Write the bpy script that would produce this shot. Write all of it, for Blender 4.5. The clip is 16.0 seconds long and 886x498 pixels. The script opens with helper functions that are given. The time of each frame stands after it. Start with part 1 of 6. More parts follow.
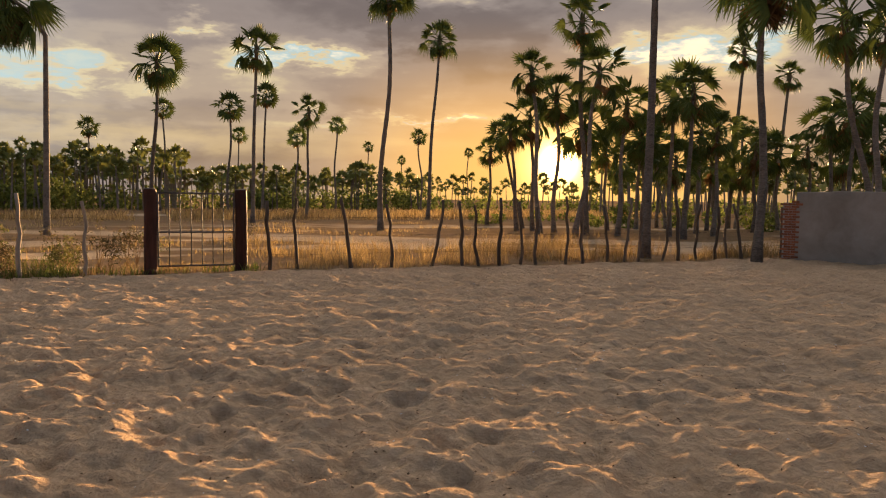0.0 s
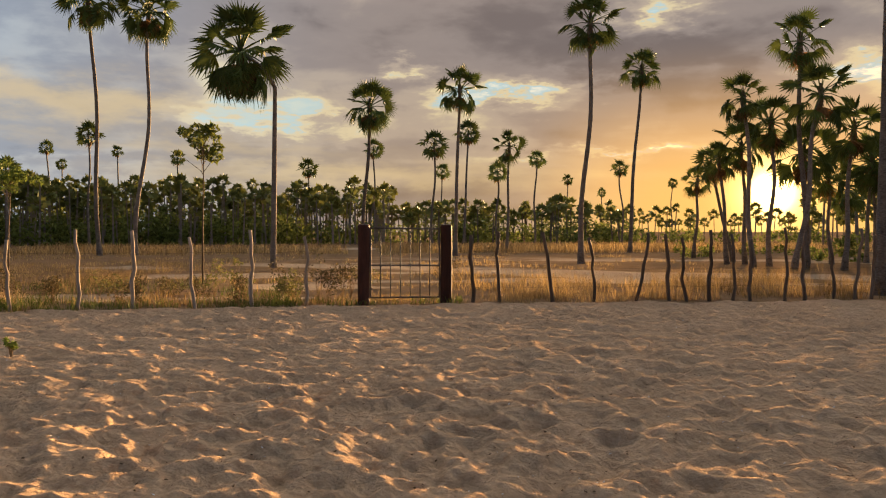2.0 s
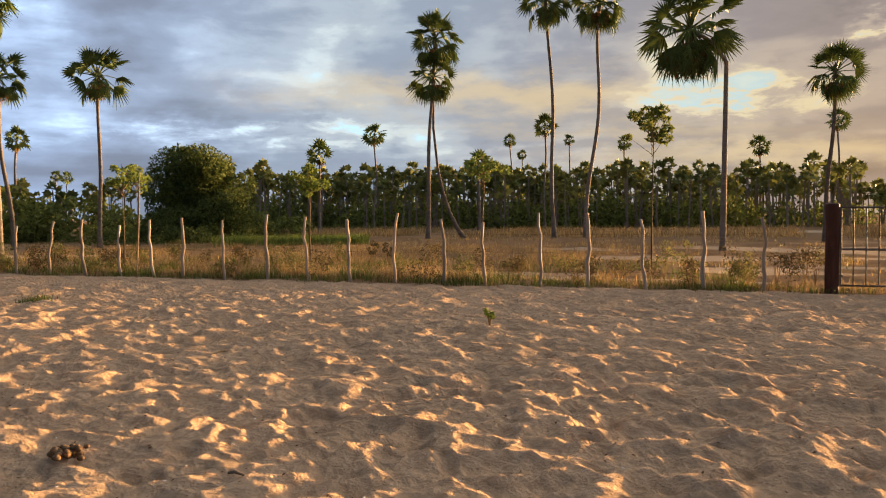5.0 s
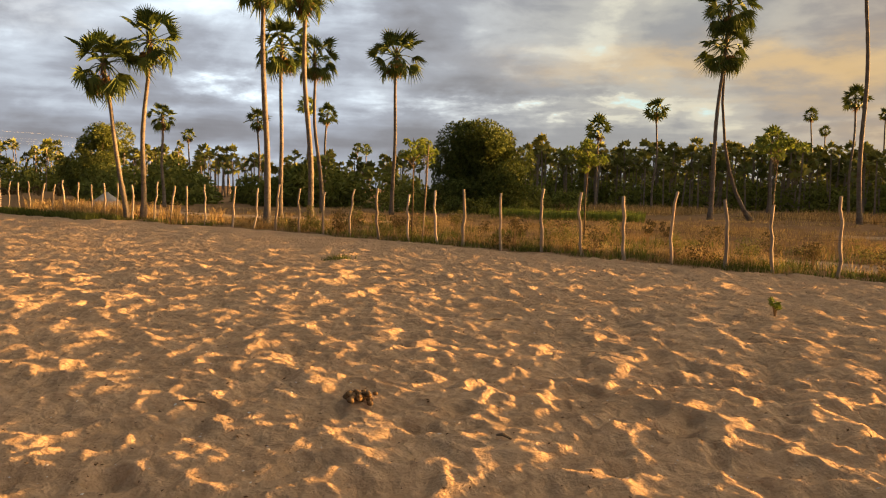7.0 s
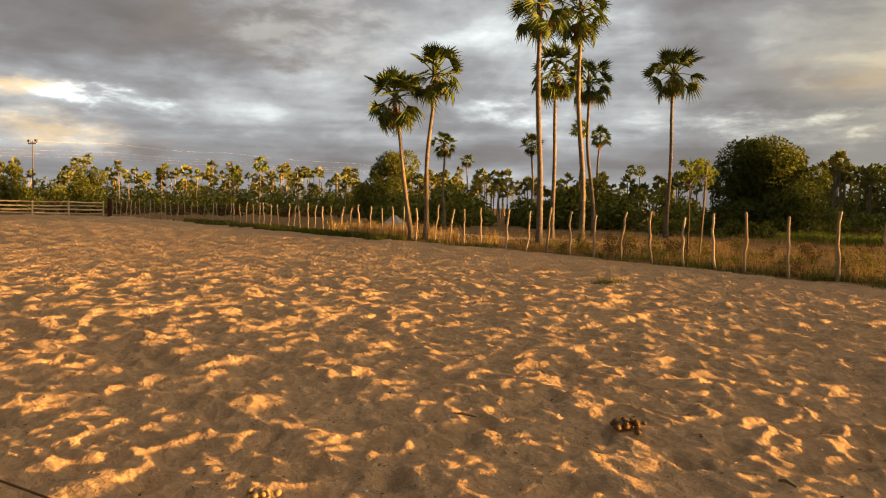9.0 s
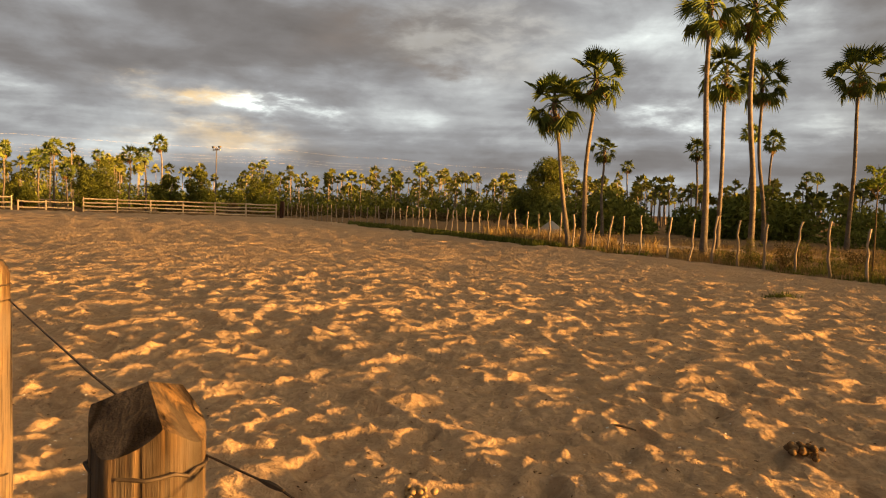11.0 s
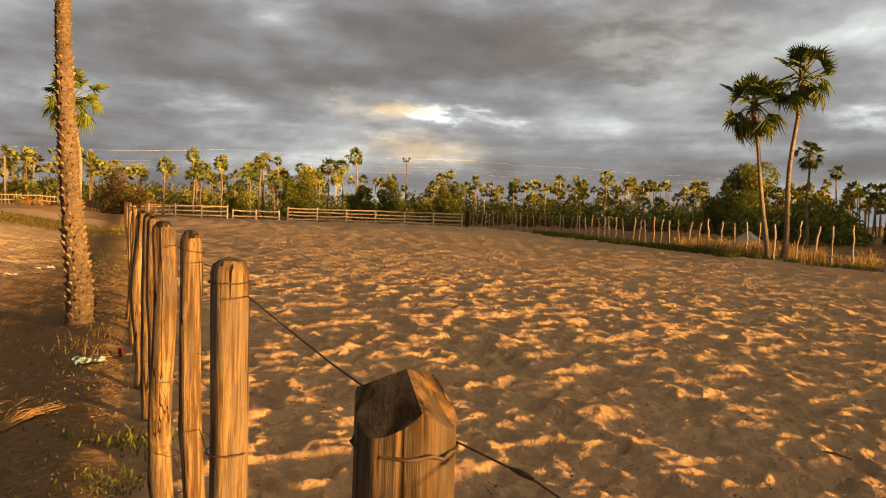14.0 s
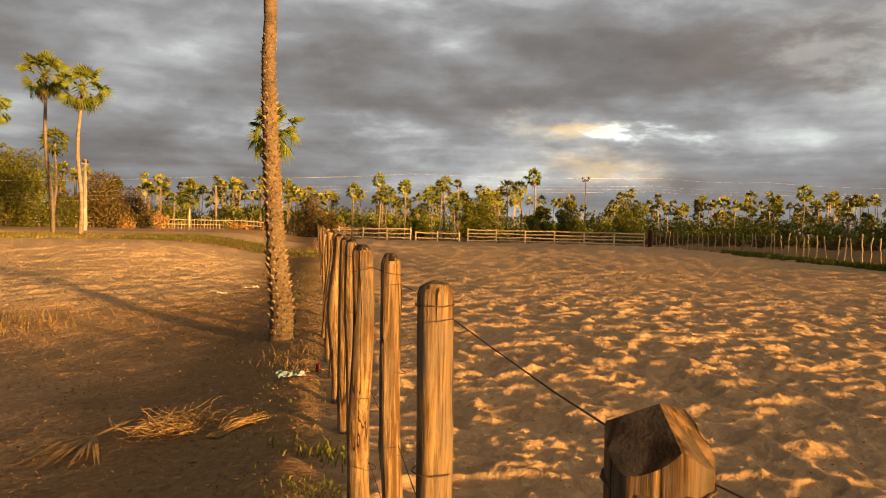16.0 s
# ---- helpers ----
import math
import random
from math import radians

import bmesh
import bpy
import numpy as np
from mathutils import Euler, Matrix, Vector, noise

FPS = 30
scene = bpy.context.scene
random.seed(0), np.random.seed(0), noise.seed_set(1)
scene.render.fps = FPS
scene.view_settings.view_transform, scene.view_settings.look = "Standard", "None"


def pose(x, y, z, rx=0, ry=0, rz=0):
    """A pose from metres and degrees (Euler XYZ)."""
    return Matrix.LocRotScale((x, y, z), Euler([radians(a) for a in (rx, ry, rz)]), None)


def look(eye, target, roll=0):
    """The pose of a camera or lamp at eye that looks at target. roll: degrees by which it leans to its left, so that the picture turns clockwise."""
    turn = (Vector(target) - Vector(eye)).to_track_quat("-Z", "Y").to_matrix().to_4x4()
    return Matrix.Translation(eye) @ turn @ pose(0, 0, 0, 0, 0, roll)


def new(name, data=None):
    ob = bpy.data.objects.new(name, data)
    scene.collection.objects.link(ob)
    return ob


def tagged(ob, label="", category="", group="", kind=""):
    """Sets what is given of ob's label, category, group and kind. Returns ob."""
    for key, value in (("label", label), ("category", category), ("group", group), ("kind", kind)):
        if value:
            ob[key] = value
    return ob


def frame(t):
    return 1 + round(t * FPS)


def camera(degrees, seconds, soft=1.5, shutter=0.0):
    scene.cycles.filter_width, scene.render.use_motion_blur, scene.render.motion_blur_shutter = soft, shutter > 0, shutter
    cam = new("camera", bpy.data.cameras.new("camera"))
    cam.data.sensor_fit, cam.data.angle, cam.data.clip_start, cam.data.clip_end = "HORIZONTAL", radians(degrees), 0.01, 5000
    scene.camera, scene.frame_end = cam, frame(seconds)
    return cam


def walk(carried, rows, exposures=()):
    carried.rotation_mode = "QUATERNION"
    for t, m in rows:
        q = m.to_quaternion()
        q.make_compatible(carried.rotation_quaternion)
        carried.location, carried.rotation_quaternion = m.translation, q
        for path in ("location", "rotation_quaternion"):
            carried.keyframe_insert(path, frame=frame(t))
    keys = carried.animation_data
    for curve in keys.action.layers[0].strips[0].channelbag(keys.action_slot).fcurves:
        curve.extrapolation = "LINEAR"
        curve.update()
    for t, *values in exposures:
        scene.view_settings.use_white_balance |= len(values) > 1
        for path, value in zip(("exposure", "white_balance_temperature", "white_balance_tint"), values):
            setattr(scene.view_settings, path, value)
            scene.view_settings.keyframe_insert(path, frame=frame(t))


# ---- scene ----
cam = camera(59.4, 16.0, soft=1.15)
PATH = [
    (0, (0.164, 0.103, 1.574), (0.162, 2.099, 1.446), 0.5),
    (0.5, (0.128, 0.092, 1.57), (0.014, 2.085, 1.441), 0.5),
    (1, (0.11, 0.082, 1.573), (-0.129, 2.064, 1.461), 0.4),
    (1.5, (0.114, 0.081, 1.572), (-0.258, 2.045, 1.491), 0.5),
    (2, (0.1, 0.082, 1.585), (-0.406, 2.016, 1.54), 0.0),
    (2.5, (0.072, 0.076, 1.593), (-0.579, 1.967, 1.57), -0.2),
    (3, (0.036, 0.077, 1.59), (-0.768, 1.908, 1.59), -0.1),
    (3.5, (-0.009, 0.09, 1.587), (-0.931, 1.865, 1.591), -0.1),
    (4, (-0.024, 0.057, 1.574), (-1.078, 1.757, 1.561), -0.4),
    (4.5, (-0.068, 0.075, 1.563), (-1.324, 1.63, 1.517), -0.4),
    (5, (-0.083, 0.093, 1.558), (-1.534, 1.467, 1.475), -0.6),
    (5.2, (-0.096, 0.092, 1.56), (-1.618, 1.387, 1.463), -0.6),
    (7.3, (-0.055, 0.06, 1.568), (-1.928, 0.741, 1.41), 1.6),
    (7.5, (-0.048, 0.059, 1.572), (-1.953, 0.647, 1.41), 1.7),
    (8, (-0.035, 0.067, 1.58), (-1.999, 0.415, 1.441), 1.5),
    (8.5, (-0.028, 0.066, 1.577), (-2.012, 0.294, 1.457), 1.3),
    (9, (-0.034, 0.061, 1.575), (-2.027, 0.188, 1.467), 1.2),
    (9.2, (-0.039, 0.057, 1.572), (-2.035, 0.143, 1.465), 1.2),
    (11.3, (-0.054, 0.021, 1.563), (-2.024, -0.306, 1.456), 1.9),
    (11.5, (-0.049, 0.018, 1.561), (-2.013, -0.346, 1.452), 1.8),
    (12, (-0.048, 0.003, 1.556), (-1.994, -0.447, 1.449), 2.1),
    (12.5, (-0.036, -0.007, 1.556), (-1.962, -0.539, 1.454), 2.1),
    (13, (-0.034, -0.015, 1.556), (-1.936, -0.625, 1.46), 2.0),
    (13.5, (-0.04, -0.016, 1.555), (-1.922, -0.687, 1.46), 1.9),
    (14, (-0.025, -0.021, 1.555), (-1.886, -0.746, 1.458), 2.0),
    (14.5, (-0.016, -0.037, 1.555), (-1.848, -0.833, 1.461), 2.1),
    (15, (-0.002, -0.056, 1.559), (-1.793, -0.943, 1.473), 1.7),
    (15.5, (-0.018, -0.079, 1.557), (-1.74, -1.093, 1.482), 1.3),
    (16, (-0.01, -0.078, 1.559), (-1.659, -1.208, 1.502), 1.3),
]
EXPOSURES = [(0, 2.38, 6150, 10), (2, 2.35, 6150, 10), (3.5, 2.37, 6400, 10), (4, 2.43, 6300, 10), (5, 2.52, 6050, 10), (7.5, 2.3, 8500, 12), (8, 2.2, 8900, 12), (9, 2.13, 9100, 12), (12.5, 1.93, 9500, 12), (16, 1.92, 9500, 12)]
walk(cam, [(t, look(eye, target, roll)) for t, eye, target, roll in PATH], EXPOSURES)

# ---- light ----
SUN_AZ, SUN_EL = radians(8.3), radians(2.95)
SKY_STRENGTH = 0.22
TO_GLOW = Vector((math.sin(SUN_AZ), math.cos(SUN_AZ), 0.046)).normalized()
TO_SUN = Vector((math.sin(SUN_AZ) * math.cos(SUN_EL), math.cos(SUN_AZ) * math.cos(SUN_EL), math.sin(SUN_EL)))
sun_data = bpy.data.lights.new("sun", "SUN")
sun_data.energy, sun_data.angle, sun_data.color = 5.3, radians(3.4), (1.0, 0.575, 0.225)
sun = new("sun", sun_data)
sun.matrix_world = look(TO_SUN * 100, (0, 0, 0))


class Nodes:
    """Short hand for a node tree."""

    def __init__(self, tree):
        self.tree = tree
        tree.nodes.clear()

    def add(self, kind, ins=None, **props):
        node = self.tree.nodes.new(kind)
        for key, value in props.items():
            setattr(node, key, value)
        for key, value in (ins or {}).items():
            if isinstance(value, bpy.types.NodeSocket):
                self.tree.links.new(value, node.inputs[key])
            else:
                node.inputs[key].default_value = value
        return node

    def math(self, op, a, b=0.0, clamp=False):
        return self.add("ShaderNodeMath", {0: a, 1: b}, operation=op, use_clamp=clamp).outputs[0]

    def vec(self, op, a, b=(0, 0, 0)):
        node = self.add("ShaderNodeVectorMath", {0: a, 1: b}, operation=op)
        return node.outputs["Value"] if op in ("DOT_PRODUCT", "LENGTH") else node.outputs[0]

    def noise(self, vector, scale, detail=4.0, rough=0.55, warp=0.0):
        return self.add("ShaderNodeTexNoise", {"Vector": vector, "Scale": scale, "Detail": detail, "Roughness": rough, "Distortion": warp}).outputs[0]

    def ramp(self, factor, stops, smooth=False):
        node = self.add("ShaderNodeValToRGB", {0: factor})
        line = node.color_ramp
        line.interpolation = "EASE" if smooth else "LINEAR"
        while len(line.elements) < len(stops):
            line.elements.new(0.5)
        for spot, (at, colour) in zip(line.elements, stops):
            spot.position = at
            spot.color = (*colour, 1) if not isinstance(colour, float) else (colour, colour, colour, 1)
        return node.outputs[0]

    def mix(self, factor, a, b, blend="MIX"):
        node = self.add("ShaderNodeMix", {0: factor, 6: a, 7: b}, data_type="RGBA", blend_type=blend)
        return node.outputs[2]

    def link(self, a, b):
        self.tree.links.new(a, b)


def rgb(r, g, b):
    return (r, g, b, 1.0)


world = bpy.data.worlds.new("sky")
scene.world = world
world.use_nodes = True
n = Nodes(world.node_tree)
way = n.add("ShaderNodeTexCoord").outputs["Generated"]
split = n.add("ShaderNodeSeparateXYZ", {0: way})
rise = split.outputs[2]
bearing = n.math("ARCTAN2", n.math("MULTIPLY", split.outputs[0], -1.0), split.outputs[1])


stretched = n.vec("MULTIPLY", way, (1.0, 1.0, 3.0))
shift_a, shift_b = n.noise(stretched, 7.0, 6.0, 0.6), n.noise(n.vec("ADD", stretched, (5.0, 2.0, 1.0)), 11.0, 6.0, 0.62)
ragged_bearing = n.math("ADD", bearing, n.math("MULTIPLY", n.math("SUBTRACT", shift_a, 0.5), 0.32))
ragged_rise = n.math("ADD", rise, n.math("MULTIPLY", n.math("SUBTRACT", shift_b, 0.5), 0.085))


def patch(az, el, wide, high):
    """A soft-edged region of sky round a bearing and a height, in degrees."""
    u = n.math("DIVIDE", n.math("SUBTRACT", ragged_bearing, radians(az)), radians(wide))
    v = n.math("DIVIDE", n.math("SUBTRACT", ragged_rise, math.sin(radians(el))), radians(high))
    far = n.math("ADD", n.math("MULTIPLY", u, u), n.math("MULTIPLY", v, v))
    return n.math("POWER", 0.4, far)


def total(values):
    out = values[0]
    for v in values[1:]:
        out = n.math("ADD", out, v)
    return out


clear = n.add("ShaderNodeTexSky", sky_type="NISHITA", sun_disc=False, sun_elevation=SUN_EL, sun_rotation=SUN_AZ, altitude=20.0, dust_density=2.0)
toward = n.vec("DOT_PRODUCT", way, tuple(TO_GLOW))
# lumps of cloud at three sizes, and level sheets near the horizon
pressed = n.vec("MULTIPLY", way, (1.0, 1.0, 2.4))
big = n.noise(pressed, 3.4, 3.0, 0.5, 0.25)
fine = n.noise(n.vec("ADD", pressed, (3.0, 7.0, 2.0)), 9.5, 7.0, 0.56, 0.25)
ragged = n.noise(n.vec("MULTIPLY", way, (1.0, 1.0, 3.5)), 12.0, 8.0, 0.6, 0.3)
sheets = n.math("MULTIPLY", n.math("SUBTRACT", n.noise(n.vec("MULTIPLY", way, (1.0, 1.0, 13.0)), 3.6, 5.0, 0.5, 0.2), 0.5), n.ramp(rise, [(0.08, 0.3), (0.2, 0.08)]))
body = total([n.math("MULTIPLY", big, 0.6), n.math("MULTIPLY", fine, 0.32), n.math("MULTIPLY", ragged, 0.08), sheets])
# breaks in the cloud, and its heavy parts
breaks = total([n.math("MULTIPLY", patch(111.5, 6.9, 4.8, 0.85), 1.35), n.math("MULTIPLY", patch(92, 9.0, 10.0, 1.5), 0.1), n.math("MULTIPLY", patch(114, 4.5, 4.0, 0.8), 0.6), n.math("MULTIPLY", patch(131, 6.5, 7.0, 0.9), 0.5), n.math("MULTIPLY", patch(83, 7.0, 4.5, 0.8), 0.7), patch(60, 6.0, 11.0, 0.9), patch(27.5, 8.0, 8.0, 1.3), n.math("MULTIPLY", patch(9.6, 10.0, 6.0, 0.9), 1.25), n.math("MULTIPLY", patch(1.5, 5.6, 7.0, 0.35), 1.1), n.math("MULTIPLY", patch(0.5, 15.0, 4.0, 1.0), 1.0), n.math("MULTIPLY", patch(18, 12.0, 2.6, 0.6), 0.9), patch(-16.5, 10.2, 9.0, 1.4), n.math("MULTIPLY", patch(74, 13.0, 6.0, 1.2), 0.3), n.math("MULTIPLY", patch(36, 4.5, 14.0, 1.0), 0.6), n.math("MULTIPLY", patch(75, 11.0, 14.0, 3.0), 0.05), n.math("MULTIPLY", patch(95, 15.5, 6.0, 2.6), 0.2)])
# the banks at 172 and -140 are unseen, added to dim light from the south
heavy = total([n.math("MULTIPLY", patch(97, 8.5, 9.0, 2.6), 0.45), n.math("MULTIPLY", patch(172, 10.0, 26.0, 12.0), 1.3), n.math("MULTIPLY", patch(-140, 10.0, 36.0, 12.0), 1.3), n.math("MULTIPLY", patch(115, 14.0, 9.0, 3.2), 0.8), n.math("MULTIPLY", patch(121, 8.0, 8.0, 2.0), 0.6), n.math("MULTIPLY", patch(136, 4.0, 22.0, 2.0), 0.8), n.math("MULTIPLY", patch(113, 9.5, 9.0, 2.6), 0.7), n.math("MULTIPLY", patch(104.5, 11.3, 5.0, 1.9), 0.95), n.math("MULTIPLY", patch(124, 12.0, 16.0, 3.0), 0.8), n.math("MULTIPLY", patch(60, 12.0, 16.0, 2.5), 0.5), n.math("MULTIPLY", patch(2.0, 13.0, 14.0, 2.5), 0.6), n.math("MULTIPLY", patch(90, 3.5, 30.0, 1.6), 0.5)])
torn = n.math("MULTIPLY", breaks, n.ramp(ragged, [(0.38, 0.2), (0.56, 1.0)]))
body = n.math("SUBTRACT", n.math("ADD", body, n.math("MULTIPLY", heavy, 0.085)), n.math("MULTIPLY", torn, 0.23))
cold = n.ramp(body, [(0.26, (1.5, 1.95, 2.35)), (0.34, (0.8, 1.04, 1.33)), (0.42, (0.49, 0.615, 0.81)), (0.50, (0.325, 0.396, 0.53)), (0.60, (0.225, 0.257, 0.33)), (0.74, (0.15, 0.163, 0.2))])
side = n.ramp(body, [(0.30, (0.538, 0.82, 0.93)), (0.37, (0.58, 0.625, 0.6)), (0.44, (0.4, 0.44, 0.468)), (0.52, (0.285, 0.322, 0.374)), (0.64, (0.215, 0.243, 0.288))], True)
hot = n.ramp(body, [(0.30, (0.44, 0.57, 0.56)), (0.36, (0.697, 0.557, 0.325)), (0.43, (0.433, 0.34, 0.258)), (0.52, (0.293, 0.233, 0.199)), (0.64, (0.182, 0.142, 0.125))], True)
cloud = n.mix(n.ramp(toward, [(0.1, 0.0), (0.5, 1.0)], True), cold, side)
cloud = n.mix(n.ramp(toward, [(0.52, 0.0), (0.9, 1.0)], True), cloud, hot)
amber = total([n.math("MULTIPLY", patch(37, 8.6, 11.0, 1.3), 0.6), n.math("MULTIPLY", patch(20, 4.0, 17.0, 1.0), 0.65), n.math("MULTIPLY", patch(50, 9.2, 9.0, 1.0), 0.4), n.math("MULTIPLY", patch(33, 6.0, 12.0, 0.6), 0.4)])
cloud = n.mix(n.math("MINIMUM", amber, 0.8), cloud, rgb(0.72, 0.53, 0.27))
cream = total([n.math("MULTIPLY", patch(115.3, 7.2, 2.2, 0.7), 0.9), n.math("MULTIPLY", patch(114, 4.3, 3.5, 0.8), 0.6)])
cloud = n.mix(n.math("MINIMUM", cream, 0.8), cloud, rgb(1.0, 0.82, 0.55))
# a heavy brownish cloud, and small torn scraps of it
umber = n.math("MULTIPLY", total([patch(103.5, 12.4, 4.2, 1.5), n.math("MULTIPLY", patch(99.5, 10.2, 1.6, 0.7), 0.9)]), n.ramp(fine, [(0.36, 0.35), (0.52, 1.0)]))
cloud = n.mix(n.math("MINIMUM", n.math("MULTIPLY", umber, 0.75), 0.8), cloud, rgb(0.235, 0.235, 0.27))
pale = n.math("MULTIPLY", patch(95.0, 12.8, 4.5, 2.2), n.ramp(fine, [(0.42, 0.7), (0.6, 0.15)]))
cloud = n.mix(n.math("MINIMUM", pale, 0.35), cloud, rgb(0.72, 0.82, 0.95))
# warm low sky round the sun
low = n.ramp(rise, [(0.02, 1.0), (0.24, 0.0)], True)
fire = n.math("MULTIPLY", low, n.ramp(toward, [(0.80, 0.0), (0.95, 0.4), (0.997, 1.0)], True))
sky = n.mix(n.math("MULTIPLY", fire, 0.9), cloud, n.mix(n.ramp(toward, [(0.93, 0.0), (0.995, 1.0)]), rgb(0.62, 0.36, 0.13), rgb(1.2, 0.6, 0.13)))
core = n.math("MULTIPLY", n.math("POWER", n.math("MAXIMUM", toward, 0.0), 1500.0), 3.2)
disc = n.math("MULTIPLY", n.math("POWER", n.math("MAXIMUM", toward, 0.0), 9000.0), 34.0)
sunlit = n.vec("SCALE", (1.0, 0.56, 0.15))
n.link(n.math("ADD", core, disc), sunlit.node.inputs["Scale"])
sky = n.mix(1.0, sky, sunlit, "ADD")
# the dome overhead is brighter and warmer on the sun's side
over = n.ramp(rise, [(0.27, 0.0), (0.5, 1.0)], True)
lean = n.math("MULTIPLY_ADD", n.vec("DOT_PRODUCT", way, (math.sin(SUN_AZ), math.cos(SUN_AZ), 0.0)), 0.5)
lean.node.inputs[2].default_value = 0.5
dome = n.ramp(lean, [(0.0, (0.12, 0.12, 0.12)), (0.45, (0.22, 0.215, 0.21)), (0.75, (1.7, 1.57, 1.38)), (1.0, (8.4, 7.5, 6.4))])
sky = n.mix(over, sky, n.mix(1.0, sky, dome, "MULTIPLY"))
clear_part = n.add("ShaderNodeBackground", {"Color": clear.outputs[0], "Strength": 0.05})
cloud_part = n.add("ShaderNodeBackground", {"Color": sky, "Strength": SKY_STRENGTH})
gap = n.ramp(body, [(0.2, 0.35), (0.32, 0.0)], True)
both = n.add("ShaderNodeMixShader", {0: gap, 1: cloud_part.outputs[0], 2: clear_part.outputs[0]})
out = n.add("ShaderNodeOutputWorld", {"Surface": both.outputs[0]})

# ---- materials ----


def material(name):
    m = bpy.data.materials.new(name)
    m.use_nodes = True
    return m, Nodes(m.node_tree)


def finish(n, colour, rough=0.8, bump=None, strength=0.4, distance=0.01, through_light=0.0, metal=0.0, gloss=0.1):
    ins = {"Base Color": colour, "Roughness": rough, "Metallic": metal}
    if bump is not None:
        ins["Normal"] = n.add("ShaderNodeBump", {"Height": bump, "Strength": strength, "Distance": distance}).outputs[0]
    shader = n.add("ShaderNodeBsdfPrincipled", ins)
    shader.inputs["Specular IOR Level"].default_value = gloss
    last = shader.outputs[0]
    if through_light:
        thin = n.add("ShaderNodeBsdfTranslucent", {"Color": colour})
        last = n.add("ShaderNodeMixShader", {0: through_light, 1: last, 2: thin.outputs[0]}).outputs[0]
    n.add("ShaderNodeOutputMaterial", {"Surface": last})


def place(n):
    return n.add("ShaderNodeTexCoord").outputs["Object"]


def two_tone(name, a, b, scale, rough=0.85, strength=0.5, distance=0.01, stretch=(1, 1, 1), through_light=0.0, metal=0.0, per="object", spread=0.25):
    """Grain between two colours, with stains at a larger scale and a shade of its own for each object or island."""
    m, n = material(name)
    at = n.vec("MULTIPLY", place(n), stretch)
    grain = n.noise(at, scale, 6.0, 0.65, 0.3)
    stain = n.noise(at, scale * 0.13, 3.0)
    factor = n.ramp(n.math("ADD", n.math("MULTIPLY", grain, 0.65), n.math("MULTIPLY", stain, 0.35)), [(0.35, 0.0), (0.65, 1.0)])
    colour = n.mix(factor, rgb(*a), rgb(*b))
    if per == "object":
        chance = n.add("ShaderNodeObjectInfo").outputs["Random"]
    else:
        chance = n.add("ShaderNodeNewGeometry").outputs["Random Per Island"]
    shade = n.math("MULTIPLY_ADD", chance, spread * 2)
    shade.node.inputs[2].default_value = 1.0 - spread
    tone = n.add("ShaderNodeHueSaturation", {"Value": shade, "Color": colour})
    finish(n, tone.outputs[0], rough, grain, strength, distance, through_light, metal)
    return m


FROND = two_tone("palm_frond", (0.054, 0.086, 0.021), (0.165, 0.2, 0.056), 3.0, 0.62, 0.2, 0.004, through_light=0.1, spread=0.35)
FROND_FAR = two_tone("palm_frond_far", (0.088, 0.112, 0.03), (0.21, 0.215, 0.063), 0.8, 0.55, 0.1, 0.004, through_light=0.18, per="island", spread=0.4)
FROND_DEAD = two_tone("palm_frond_dry", (0.13, 0.07, 0.03), (0.26, 0.15, 0.06), 4.0, 0.8, 0.2, 0.004, through_light=0.2, spread=0.35)
TRUNK = two_tone("palm_trunk", (0.085, 0.07, 0.057), (0.29, 0.24, 0.195), 13.0, 0.9, 0.9, 0.03, (1, 1, 2.5))
SCAR = two_tone("leaf_scar", (0.05, 0.037, 0.027), (0.23, 0.175, 0.12), 22.0, 0.9, 0.8, 0.02)
BARK = two_tone("bark", (0.09, 0.065, 0.045), (0.2, 0.15, 0.1), 8.0, 0.9, 0.8, 0.02, (1, 1, 0.3))
LEAF = two_tone("tree_leaf", (0.088, 0.116, 0.027), (0.22, 0.238, 0.062), 1.2, 0.75, 0.1, 0.004, through_light=0.35, per="island", spread=0.5)
LEAF_LIGHT = two_tone("sapling_leaf", (0.1, 0.15, 0.025), (0.22, 0.26, 0.06), 1.2, 0.75, 0.1, 0.004, through_light=0.4, per="island", spread=0.35)
LEAF_DEEP = two_tone("deep_green_leaf", (0.055, 0.082, 0.021), (0.145, 0.17, 0.045), 1.2, 0.75, 0.1, 0.004, through_light=0.25, per="island", spread=0.5)
WEED = two_tone("weed_leaf", (0.1, 0.1, 0.03), (0.22, 0.2, 0.07), 1.2, 0.75, 0.1, 0.004, through_light=0.35, per="island", spread=0.4)
LEAF_OLIVE = two_tone("olive_tree_leaf", (0.05, 0.06, 0.014), (0.125, 0.135, 0.035), 1.2, 0.75, 0.1, 0.004, through_light=0.25, per="island", spread=0.45)
LEAF_DRY = two_tone("dry_tree_leaf", (0.085, 0.065, 0.03), (0.15, 0.115, 0.052), 1.2, 0.7, 0.1, 0.004, through_light=0.25, per="island", spread=0.4)
GRASS_DRY = two_tone("dry_grass", (0.2, 0.135, 0.06), (0.38, 0.27, 0.125), 0.7, 0.8, 0.1, 0.004, through_light=0.35, per="island", spread=0.45)
GRASS_TALL = two_tone("tall_dry_grass", (0.2, 0.13, 0.053), (0.56, 0.4, 0.18), 0.5, 0.8, 0.1, 0.004, through_light=0.3, per="island", spread=0.5)
GRASS_GREEN = two_tone("green_grass", (0.07, 0.095, 0.02), (0.18, 0.19, 0.05), 1.0, 0.7, 0.1, 0.004, through_light=0.25, per="island", spread=0.45)
